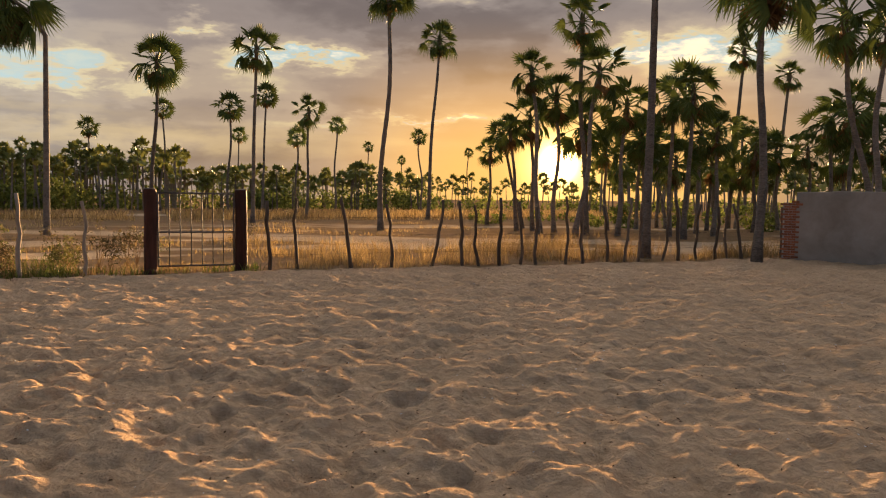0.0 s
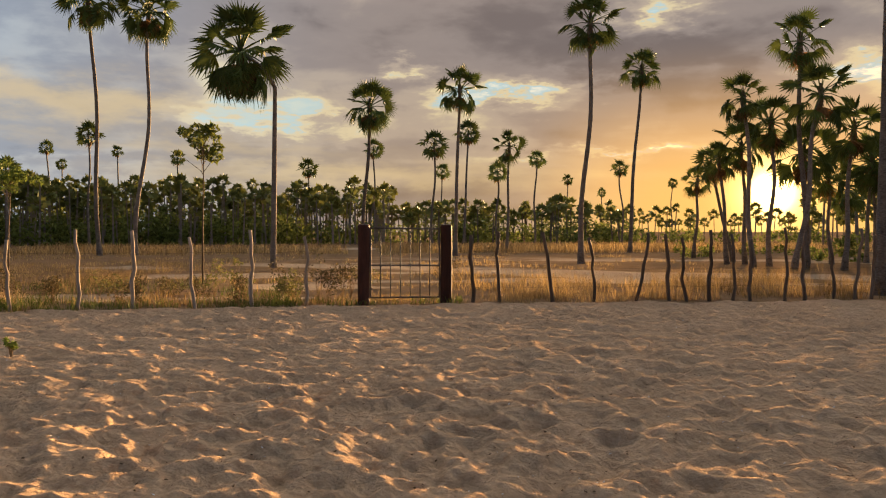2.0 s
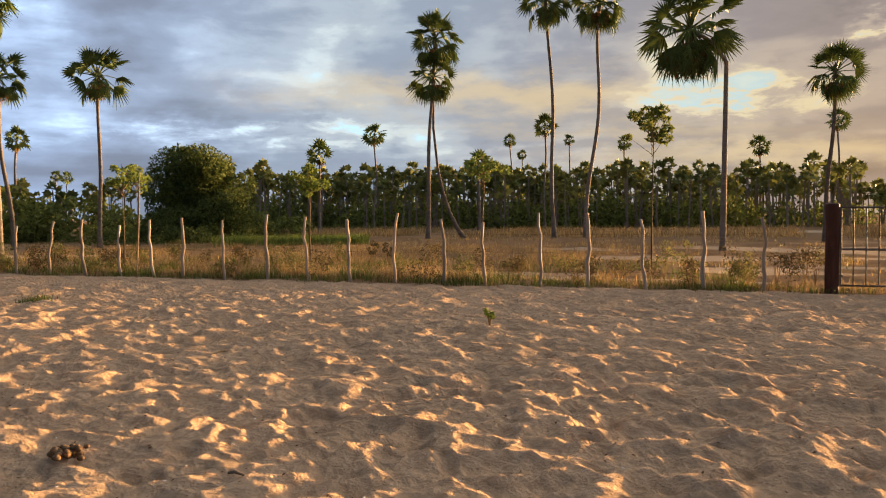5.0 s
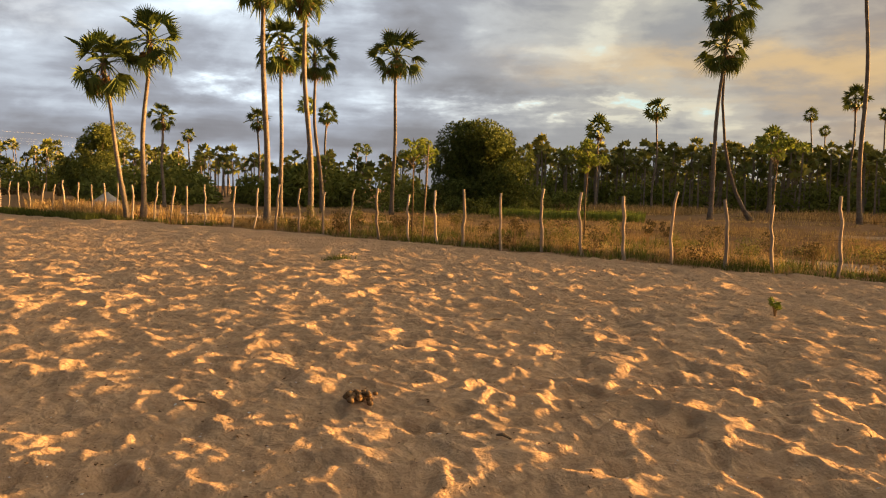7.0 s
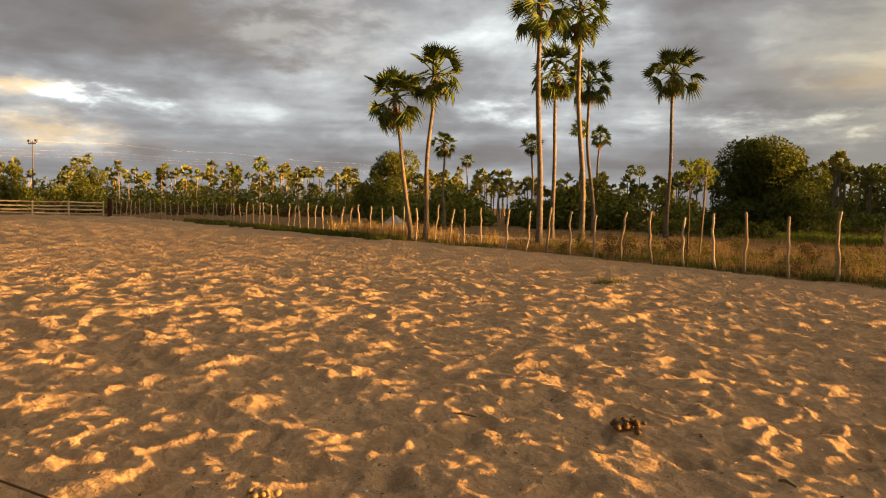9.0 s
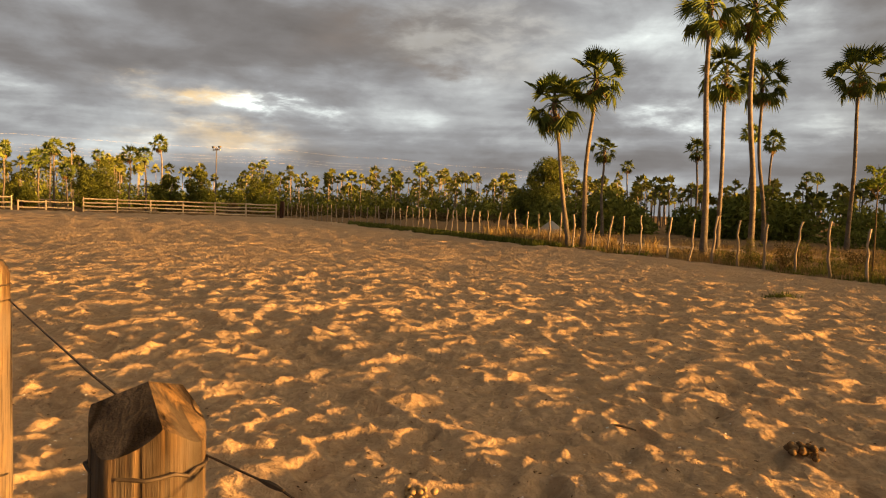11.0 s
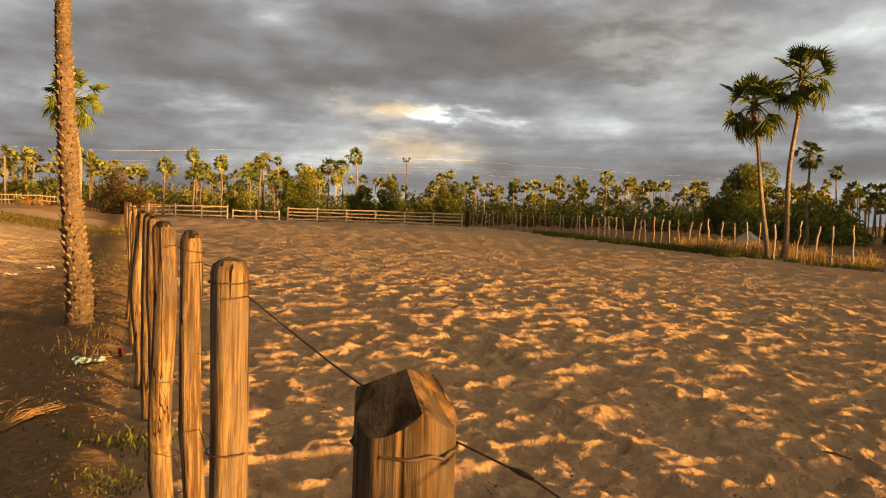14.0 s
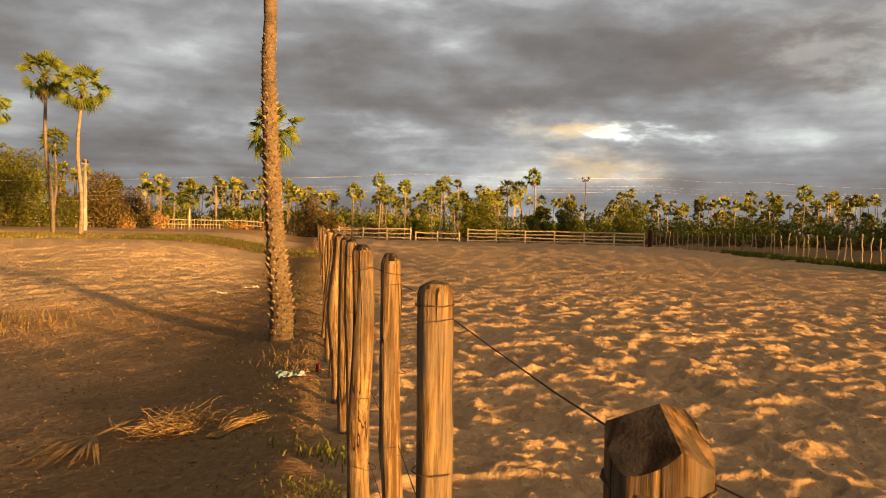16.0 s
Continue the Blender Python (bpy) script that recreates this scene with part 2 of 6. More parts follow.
WOOD_POST = two_tone("weathered_post_wood", (0.16, 0.12, 0.09), (0.4, 0.31, 0.23), 11.0, 0.85, 0.8, 0.012, (1, 1, 0.12))
WOOD_STAKE = two_tone("bleached_stake_wood", (0.24, 0.19, 0.145), (0.5, 0.41, 0.32), 11.0, 0.85, 0.8, 0.012, (1, 1, 0.12))
# darker copy of the stake wood: the shade of backlight put into its colour
WOOD_BACKLIT = two_tone("backlit_stake_wood", (0.07, 0.05, 0.036), (0.2, 0.15, 0.11), 11.0, 0.85, 0.8, 0.012, (1, 1, 0.12))
WOOD_RAIL = two_tone("bleached_rail_wood", (0.46, 0.37, 0.26), (0.7, 0.58, 0.43), 8.0, 0.85, 0.6, 0.01)
WOOD_RED = two_tone("dark_red_wood", (0.033, 0.016, 0.011), (0.082, 0.037, 0.026), 8.0, 0.7, 0.6, 0.01, (1, 1, 0.2))
TRUNK_DARK = two_tone("scarred_trunk", (0.05, 0.038, 0.03), (0.17, 0.13, 0.1), 12.0, 0.9, 1.0, 0.03, (1, 1, 2.5))
WIRE = two_tone("fence_wire", (0.045, 0.034, 0.027), (0.12, 0.09, 0.068), 60.0, 0.65, 0.2, 0.001, metal=0.4)
STEEL = two_tone("gate_steel", (0.07, 0.06, 0.054), (0.17, 0.15, 0.135), 30.0, 0.7, 0.2, 0.001, metal=0.15)
LINE = two_tone("power_line", (0.26, 0.25, 0.24), (0.36, 0.35, 0.33), 5.0, 0.5, 0.1, 0.001, metal=0.3)
PLASTER = two_tone("white_plaster", (0.22, 0.185, 0.15), (0.35, 0.3, 0.25), 1.6, 0.9, 0.4, 0.01)
BRICK = two_tone("red_brick", (0.22, 0.075, 0.04), (0.38, 0.15, 0.08), 14.0, 0.9, 0.7, 0.01)
CANVAS = two_tone("white_canvas", (0.6, 0.57, 0.52), (0.78, 0.75, 0.7), 3.0, 0.8, 0.3, 0.01, through_light=0.2)
CONCRETE = two_tone("pole_concrete", (0.3, 0.28, 0.25), (0.46, 0.43, 0.39), 4.0, 0.9, 0.4, 0.01)
DUNG = two_tone("dry_dung", (0.09, 0.055, 0.03), (0.27, 0.165, 0.085), 18.0, 0.95, 1.0, 0.02)
TWIG = two_tone("dry_twig", (0.22, 0.14, 0.07), (0.42, 0.29, 0.15), 12.0, 0.85, 0.4, 0.004, per="island")
THATCH = two_tone("dry_thatch_fence", (0.2, 0.12, 0.06), (0.34, 0.215, 0.11), 6.0, 0.9, 0.6, 0.02, per="island")
PLASTIC = two_tone("plastic_bag", (0.13, 0.25, 0.3), (0.34, 0.4, 0.42), 9.0, 0.35, 0.4, 0.01, through_light=0.25)
PAPER = two_tone("litter_paper", (0.55, 0.53, 0.5), (0.75, 0.73, 0.7), 9.0, 0.7, 0.3, 0.01)
RED_TIN = two_tone("red_tin", (0.12, 0.02, 0.015), (0.24, 0.04, 0.03), 20.0, 0.5, 0.3, 0.005)


def total_of(n, values):
    out = values[0]
    for v in values[1:]:
        out = n.math("ADD", out, v)
    return out


def ground_material():
    m, n = material("ground")
    at = place(n)
    sand_zone = n.add("ShaderNodeAttribute", attribute_name="sand").outputs["Fac"]
    bare_or_lit_zone = n.add("ShaderNodeAttribute", attribute_name="bare_or_lit").outputs["Fac"]
    yard_zone = n.add("ShaderNodeAttribute", attribute_name="yard").outputs["Fac"]
    grain = n.noise(at, 160.0, 3.0, 0.7)
    mid = n.noise(at, 14.0, 6.0, 0.65)
    wide = n.noise(at, 0.9, 5.0, 0.6)
    sand = n.mix(n.ramp(mid, [(0.3, 0.0), (0.7, 1.0)]), rgb(0.52, 0.35, 0.215), rgb(0.7, 0.495, 0.325))
    sand = n.mix(n.ramp(wide, [(0.35, 0.0), (0.7, 0.55)]), sand, rgb(0.42, 0.285, 0.175))
    speck = n.ramp(n.noise(at, 45.0, 2.0, 0.5), [(0.68, 0.0), (0.74, 1.0)])
    sand = n.mix(n.math("MULTIPLY", speck, 0.5), sand, rgb(0.12, 0.08, 0.055))
    soil = n.mix(n.ramp(mid, [(0.3, 0.0), (0.7, 1.0)]), rgb(0.23, 0.145, 0.082), rgb(0.38, 0.255, 0.155))
    soil = n.mix(n.ramp(wide, [(0.4, 0.0), (0.6, 0.7)]), soil, rgb(0.25, 0.165, 0.085))
    yard = n.mix(n.ramp(mid, [(0.32, 0.0), (0.68, 1.0)]), rgb(0.34, 0.215, 0.125), rgb(0.58, 0.385, 0.235))
    # the yard is darker in an uneven strip along the near fence
    fence_strip = n.add("ShaderNodeAttribute", attribute_name="fence_strip").outputs["Fac"]
    yard = n.mix(n.math("MULTIPLY", fence_strip, 0.6), yard, rgb(0.13, 0.083, 0.05))
    litter = n.ramp(n.noise(at, 30.0, 3.0, 0.6), [(0.62, 0.0), (0.7, 1.0)])
    yard = n.mix(n.math("MULTIPLY", litter, 0.6), yard, rgb(0.13, 0.085, 0.052))
    straw = n.ramp(n.noise(n.vec("MULTIPLY", at, (1.0, 2.2, 1.0)), 55.0, 4.0, 0.7, 1.5), [(0.56, 0.0), (0.64, 1.0)])
    yard = n.mix(n.math("MULTIPLY", straw, 0.55), yard, rgb(0.26, 0.185, 0.115))
    colour = n.mix(yard_zone, soil, yard)
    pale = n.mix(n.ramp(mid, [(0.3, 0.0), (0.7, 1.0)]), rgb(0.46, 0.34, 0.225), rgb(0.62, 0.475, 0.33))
    # bare ground and road, plus sunlight painted on part of the yard
    colour = n.mix(bare_or_lit_zone, colour, pale)
    colour = n.mix(sand_zone, colour, sand)
    crumb = n.noise(at, 52.0, 4.0, 0.65)
    lumpy = n.noise(at, 5.5, 3.0, 0.55, 0.4)
    bent = n.vec("ADD", at, n.vec("MULTIPLY", n.add("ShaderNodeTexNoise", {"Vector": at, "Scale": 7.0, "Detail": 2.0}).outputs["Color"], (0.09, 0.09, 0.0)))
    dents = []
    for size in (9.0,):
        cell = n.add("ShaderNodeTexVoronoi", {"Vector": bent, "Scale": size}, voronoi_dimensions="2D", feature="F1").outputs["Distance"]
        dents.append(n.math("MULTIPLY", n.math("MULTIPLY", cell, cell), 7.0 / size))
    height = total_of(n, dents + [n.math("MULTIPLY", lumpy, 0.9), n.math("MULTIPLY", mid, 1.3), n.math("MULTIPLY", crumb, 0.42), n.math("MULTIPLY", grain, 0.16)])
    finish(n, colour, 1.0, height, 0.85, 0.045, gloss=0.0)
    return m


GROUND = ground_material()


def log_material(name, dark, pale):
    """Barkless timber: long streaks, thin black checks, grey weathering and ochre heart."""
    m, n = material(name)
    own = n.add("ShaderNodeObjectInfo").outputs["Random"]
    shift = n.vec("SCALE", (7.0, 3.0, 5.0))
    n.link(own, shift.node.inputs["Scale"])
    at = n.vec("ADD", place(n), shift)
    fine = n.noise(n.vec("MULTIPLY", at, (1, 1, 0.035)), 190.0, 5.0, 0.7, 0.2)
    streak = n.noise(n.vec("MULTIPLY", at, (1, 1, 0.06)), 42.0, 4.0, 0.6, 0.5)
    blotch = n.noise(n.vec("MULTIPLY", at, (1, 1, 0.4)), 9.0, 4.0, 0.6)
    wood = n.mix(n.ramp(streak, [(0.43, 0.0), (0.6, 1.0)]), rgb(*dark), rgb(*pale))
    wood = n.mix(n.ramp(blotch, [(0.46, 0.0), (0.62, 0.75)]), wood, rgb(0.175, 0.14, 0.11))
    wood = n.mix(n.ramp(fine, [(0.36, 0.75), (0.5, 0.0)]), wood, rgb(0.07, 0.045, 0.03))
    crack = n.math("ABSOLUTE", n.math("SUBTRACT", n.noise(n.vec("MULTIPLY", at, (1, 1, 0.018)), 17.0, 2.0, 0.45), 0.5))
    open_ = n.ramp(crack, [(0.006, 1.0), (0.016, 0.0)])
    wood = n.mix(open_, wood, rgb(0.025, 0.016, 0.01))
    height = total_of(n, [fine, n.math("MULTIPLY", streak, 0.8), n.math("MULTIPLY", open_, -1.2)])
    finish(n, wood, 0.75, height, 0.7, 0.006)
    return m


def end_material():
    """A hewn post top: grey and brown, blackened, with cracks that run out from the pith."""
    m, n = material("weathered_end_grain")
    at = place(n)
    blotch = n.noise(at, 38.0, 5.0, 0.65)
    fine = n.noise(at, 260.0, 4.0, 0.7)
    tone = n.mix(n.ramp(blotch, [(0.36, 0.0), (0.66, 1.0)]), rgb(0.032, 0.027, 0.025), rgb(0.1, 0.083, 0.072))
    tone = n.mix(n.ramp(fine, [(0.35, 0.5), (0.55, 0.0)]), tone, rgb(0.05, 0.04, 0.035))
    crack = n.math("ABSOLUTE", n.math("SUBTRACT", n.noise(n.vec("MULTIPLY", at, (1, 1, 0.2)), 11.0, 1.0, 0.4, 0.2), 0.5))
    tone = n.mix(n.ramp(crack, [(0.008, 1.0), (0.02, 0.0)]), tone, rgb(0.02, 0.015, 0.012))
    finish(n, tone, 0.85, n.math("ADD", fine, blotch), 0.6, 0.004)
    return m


WOOD_LOG = log_material("weathered_log_wood", (0.115, 0.068, 0.037), (0.37, 0.25, 0.14))
WOOD_OLD = log_material("dark_weathered_log_wood", (0.03, 0.018, 0.01), (0.27, 0.155, 0.07))
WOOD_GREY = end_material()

# ---- building tools ----


def part(name, bm, mat, parent=None, label="", smooth=False):
    """A bmesh as one mesh object, under a thing or a part if one is given."""
    mesh = bpy.data.meshes.new(name)
    bm.to_mesh(mesh)
    bm.free()
    mesh.materials.append(mat)
    if smooth:
        mesh.polygons.foreach_set("use_smooth", [True] * len(mesh.polygons))
    ob = new(name, mesh)
    if parent:
        ob.parent = parent
    if label:
        ob["label"] = label
    return ob


def from_arrays(name, verts, faces, mat, parent=None, smooth=False):
    """A mesh of equal-sided faces from arrays."""
    mesh = bpy.data.meshes.new(name)
    verts, faces = np.asarray(verts, np.float32), np.asarray(faces, np.int32)
    sides = faces.shape[1]
    mesh.vertices.add(len(verts))
    mesh.vertices.foreach_set("co", verts.ravel())
    mesh.loops.add(faces.size)
    mesh.loops.foreach_set("vertex_index", faces.ravel())
    mesh.polygons.add(len(faces))
    mesh.polygons.foreach_set("loop_start", np.arange(0, faces.size, sides, dtype=np.int32))
    mesh.polygons.foreach_set("use_smooth", np.full(len(faces), smooth))
    mesh.update(calc_edges=True)
    mesh.validate()
    mesh.materials.append(mat)
    ob = new(name, mesh)
    if parent:
        ob.parent = parent
    return ob


def shared(name, data, parent, m):
    """One more object on a mesh that is there already."""
    ob = new(name, data)
    ob.parent = parent
    ob.matrix_basis = m
    return ob


def thing(name, label, category, at=(0, 0, 0), turn=0.0, group=""):
    ob = new(name)
    ob.matrix_basis = pose(*at, 0, 0, turn)
    ob.empty_display_size = 0.2
    return tagged(ob, label, category, group)


def tube(bm, points, radii, sides=8, cap=True, rough=0.0, rng=None):
    """A round bar through points, with a radius at each."""
    points = [Vector(p) for p in points]
    rings, side = [], None
    for k, p in enumerate(points):
        ahead = (points[min(k + 1, len(points) - 1)] - points[max(k - 1, 0)]).normalized()
        if side is None:
            side = ahead.orthogonal().normalized()
        side = (side - ahead * side.dot(ahead)).normalized()
        other = ahead.cross(side)
        ring = []
        for j in range(sides):
            a = 2 * math.pi * j / sides
            r = radii[k] * (1 + (rng.uniform(-rough, rough) if rng else 0))
            ring.append(bm.verts.new(p + side * (r * math.cos(a)) + other * (r * math.sin(a))))
        rings.append(ring)
    for a, b in zip(rings, rings[1:]):
        for j in range(sides):
            bm.faces.new((a[j], a[(j + 1) % sides], b[(j + 1) % sides], b[j]))
    if cap:
        bm.faces.new(rings[0][::-1])
        bm.faces.new(rings[-1])
    return bm


def box(bm, x0, y0, z0, x1, y1, z1, bevel=0.0):
    made = bmesh.ops.create_cube(bm, size=1.0)
    for v in made["verts"]:
        v.co = ((v.co.x + 0.5) * (x1 - x0) + x0, (v.co.y + 0.5) * (y1 - y0) + y0, (v.co.z + 0.5) * (z1 - z0) + z0)
    if bevel:
        edges = {e for v in made["verts"] for e in v.link_edges}
        bmesh.ops.bevel(bm, geom=list(edges), offset=bevel, segments=2, affect="EDGES")
    return bm


def hashed(i, j, seed):
    """A number from 0 to 1 for each cell."""
    k = (i.astype(np.int64) * 374761393 + j.astype(np.int64) * 668265263 + seed * 982451653) & 0x7FFFFFFF
    k = ((k ^ (k >> 13)) * 1274126177) & 0x7FFFFFFF
    k = ((k ^ (k >> 16)) * 461845907) & 0x7FFFFFFF
    return (k ^ (k >> 15) & 0xFFFF) % 100003 / 100003.0


def waves(x, y, size, seed):
    """Smooth noise from -1 to 1 with lumps of that size."""
    u, v = x / size, y / size
    i, j = np.floor(u), np.floor(v)
    a, b = u - i, v - j
    a, b = a * a * (3 - 2 * a), b * b * (3 - 2 * b)
    low = hashed(i, j, seed) * (1 - a) + hashed(i + 1, j, seed) * a
    high = hashed(i, j + 1, seed) * (1 - a) + hashed(i + 1, j + 1, seed) * a
    return (low * (1 - b) + high * b) * 2 - 1


def swells(x, y, size, seed):
    """Gradient noise, about -1 to 1, with no grain along the axes."""
    u, v = (0.8 * x + 0.6 * y) / size, (0.8 * y - 0.6 * x) / size
    i, j = np.floor(u), np.floor(v)
    a, b = u - i, v - j
    corner = []
    for dj in (0, 1):
        for di in (0, 1):
            turn = hashed(i + di, j + dj, seed) * 6.28319
            corner.append(np.cos(turn) * (a - di) + np.sin(turn) * (b - dj))
    fa, fb = a**3 * (a * (a * 6 - 15) + 10), b**3 * (b * (b * 6 - 15) + 10)
    low, high = corner[0] + (corner[1] - corner[0]) * fa, corner[2] + (corner[3] - corner[2]) * fa
    return (low + (high - low) * fb) * 1.5


def hollows(x, y, size, seed, share=0.85):
    """Trodden sand: round hollows that cut into one another, so that sharp crests stay between them. 0 to -1."""
    i, j = np.floor(x / size), np.floor(y / size)
    h = np.zeros_like(x)
    for di in (-1, 0, 1):
        for dj in (-1, 0, 1):
            a, b = i + di, j + dj
            cx = (a + 0.05 + 0.9 * hashed(a, b, seed)) * size
            cy = (b + 0.05 + 0.9 * hashed(a, b, seed + 1)) * size
            r = size * (0.58 + 0.40 * hashed(a, b, seed + 2))
            deep = np.where(hashed(a, b, seed + 3) < share, 0.35 + 0.65 * hashed(a, b, seed + 4), 0.0)
            turn = hashed(a, b, seed + 5) * np.pi
            dx, dy = x - cx, y - cy
            u, v = dx * np.cos(turn) + dy * np.sin(turn), (dy * np.cos(turn) - dx * np.sin(turn)) * 1.4
            d = (u * u + v * v) / r**2
            h = np.minimum(h, -deep * np.maximum(1 - d, 0))
    return h


# ---- the plan ----
FAR_FENCE = [(9.6, 21.9), (-4.15, 16.52), (-16.3, 10.9), (-27.3, 5.9), (-59.5, -13.6), (-80.0, -28.4)]
NEAR_DIR = Vector((-0.722, -0.692))
NEAR_AT = Vector((-0.69, -0.31))


# bare pale ground: centre, half length, half depth, turn in degrees
BARE_PANS = [(-3.0, 28.2, 6.0, 1.9, -24), (-22.0, 29.6, 2.2, 2.2, 20), (-14.5, 24.8, 3.2, 1.5, 10), (-12.5, 15.3, 1.1, 0.5, 22), (-9.7, 16.8, 1.8, 0.6, 24), (-36.0, 64.0, 16.0, 5.0, 15), (-9.5, 21.0, 3.0, 0.9, 15), (-38.0, 10.0, 6.0, 1.6, 30), (-46.0, 3.0, 9.0, 2.2, 25)]


def fence_offset(x, y):
    """Metres to the field side of the far fence."""
    out = np.full(np.shape(x), 1e9)
    for (ax, ay), (bx, by) in zip(FAR_FENCE, FAR_FENCE[1:]):
        dx, dy = bx - ax, by - ay
        size = math.hypot(dx, dy)
        along = np.clip(((x - ax) * dx + (y - ay) * dy) / size**2, 0, 1)
        far = np.hypot(x - ax - along * dx, y - ay - along * dy)
        sign = np.sign(dx * (y - ay) - dy * (x - ax)) * -1
        out = np.where(far < np.abs(out), far * sign, out)
    return out


def near_offset(x, y):
    """Metres to the arena side of the near fence."""
    return (x - NEAR_AT.x) * NEAR_DIR.y - (y - NEAR_AT.y) * NEAR_DIR.x


def smooth_step(v, a, b):
    t = np.clip((v - a) / (b - a), 0, 1)
    return t * t * (3 - 2 * t)


def zones(x, y):
    far, near = fence_offset(x, y), near_offset(x, y)
    edge = 0.35 * waves(x, y, 1.6, 5) + 0.15 * waves(x, y, 0.5, 6)
    end = (x + 80.0) * 0.864 + (y + 28.4) * 0.503
    sand = smooth_step(-far + edge - 0.15, -0.2, 0.35) * smooth_step(near + edge * 0.4, -0.3, 0.25) * smooth_step(end, -1.0, 0.5)
    yard = smooth_step(-near - edge * 0.4, 0.0, 0.4)
    patch = waves(x * 0.35 + y * 0.12, y * 1.0 - x * 0.35, 2.6, 11) + 0.5 * waves(x * 0.4, y - 0.4 * x, 0.9, 12)
    bare_or_lit = smooth_step(patch, 0.32, 0.7) * smooth_step(far, 1.0, 4.0) * smooth_step(-far, -34.0, -22.0) * smooth_step(x, -24.0, -12.0)
    # the sandy lane beyond the gate
    lane = np.abs((y - 30.0) + 0.18 * (x - 2.0) + 0.6 * waves(x, y, 6.0, 13))
    bare_or_lit = np.maximum(bare_or_lit, smooth_step(-lane, -2.3, -1.1) * smooth_step(far, 2.0, 4.0) * smooth_step(x, -22, -16))
    # bare pans in the field
    wx, wy = x + 0.9 * waves(x, y, 2.4, 16) + 0.3 * waves(x, y, 0.7, 18), y + 0.9 * waves(x, y, 2.4, 17) + 0.3 * waves(x, y, 0.7, 19)
    for px, py, long, deep, turn in BARE_PANS:
        c, q = math.cos(radians(turn)), math.sin(radians(turn))
        u, v = ((wx - px) * c + (wy - py) * q) / long, ((wy - py) * c - (wx - px) * q) / deep
        bare_or_lit = np.maximum(bare_or_lit, 1 - smooth_step(u * u + v * v, 0.55, 1.25))
    # the trodden yard's sunlight, put in as paler ground, and the road behind it
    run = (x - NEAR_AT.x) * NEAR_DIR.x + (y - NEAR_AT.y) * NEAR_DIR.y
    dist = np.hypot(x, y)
    sunlit_yard = smooth_step(run + 1.5 * waves(x, y, 4.0, 14), 13.0, 17.0) * smooth_step(-near + 0.4 * waves(x, y, 2.0, 15), 1.2, 3.0) * smooth_step(-dist, -38.0, -34.0)
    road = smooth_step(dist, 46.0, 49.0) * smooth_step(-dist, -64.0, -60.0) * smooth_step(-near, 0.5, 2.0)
    bare_or_lit = np.maximum(bare_or_lit, np.maximum(0.9 * sunlit_yard, road))
    return sand, np.clip(bare_or_lit, 0, 1) * (1 - sand), yard, far, near


def trodden(x, y, seed):
    """Loose sand: soft mounds, and hoof marks of two sizes that break their crests."""
    bx, by = x + 0.08 * swells(x, y, 0.4, seed), y + 0.08 * swells(x, y, 0.4, seed + 1)
    mounds = 0.03 * swells(bx, by, 0.6, seed + 2) + 0.018 * swells(bx, by, 0.24, seed + 3)
    return mounds + 0.052 * hollows(bx, by, 0.28, seed + 4, 0.66) + 0.028 * hollows(bx + 0.4, by, 0.16, seed + 11, 0.55)


def ground_height(x, y):
    sand, bare_or_lit, yard, far, near = zones(x, y)
    d = np.hypot(x, y)
    wide, far_off = smooth_step(d, 16.0, 34.0), smooth_step(d, 40.0, 70.0)
    mild = 1.35 + 0.5 * swells(x, y, 4.5, 29)
    close = trodden(x, y, 30) + (0.012 * swells(x, y, 0.13, 23) + 0.006 * swells(x, y, 0.06, 24)) * (1 - smooth_step(d, 6.0, 16.0))
    broad = (1 - far_off) * 1.15 * trodden(x / 1.4, y / 1.4, 60) + far_off * 3.5 * trodden(x / 3.5, y / 3.5, 90)
    prints = mild * ((1 - wide) * close + wide * broad) + 0.04
    dune = 0.028 * swells(x, y, 3.2, 21)
    rough = (1 - 0.5 * yard) * (0.03 * waves(x, y, 1.7, 24) + 0.018 * waves(x, y, 0.5, 25)) + yard * 0.008 * waves(x, y, 0.2, 26)
    rough = rough + yard * (0.12 + 0.88 * bare_or_lit) * (0.09 * hollows(x * 0.8 + y * 0.2, y * 1.3, 0.62, 51, 0.95) + 0.05)
    berm = 0.05 * np.exp(-((near + 0.55) / 0.5) ** 2) * yard
    # the yard climbs gently towards the road
    run = (x - NEAR_AT.x) * NEAR_DIR.x + (y - NEAR_AT.y) * NEAR_DIR.y
    climb = 0.042 * np.clip(run - 13.5, 0.0, 17.0) * smooth_step(-near, 0.8, 7.0)
    # the sand lies a little lower towards the near fence
    dip = -0.13 * np.where(near > 0, np.clip(1 - near / 5.0, 0, 1), 1 - smooth_step(run, 11.0, 17.0))
    # and the yard behind it falls away from the fence
    dip = dip - 0.052 * np.clip(-near - 0.3, 0.0, 7.5) * (1 - smooth_step(run, 10.0, 17.0))
    return dip + sand * (dune + prints) + (1 - sand) * rough + berm + climb


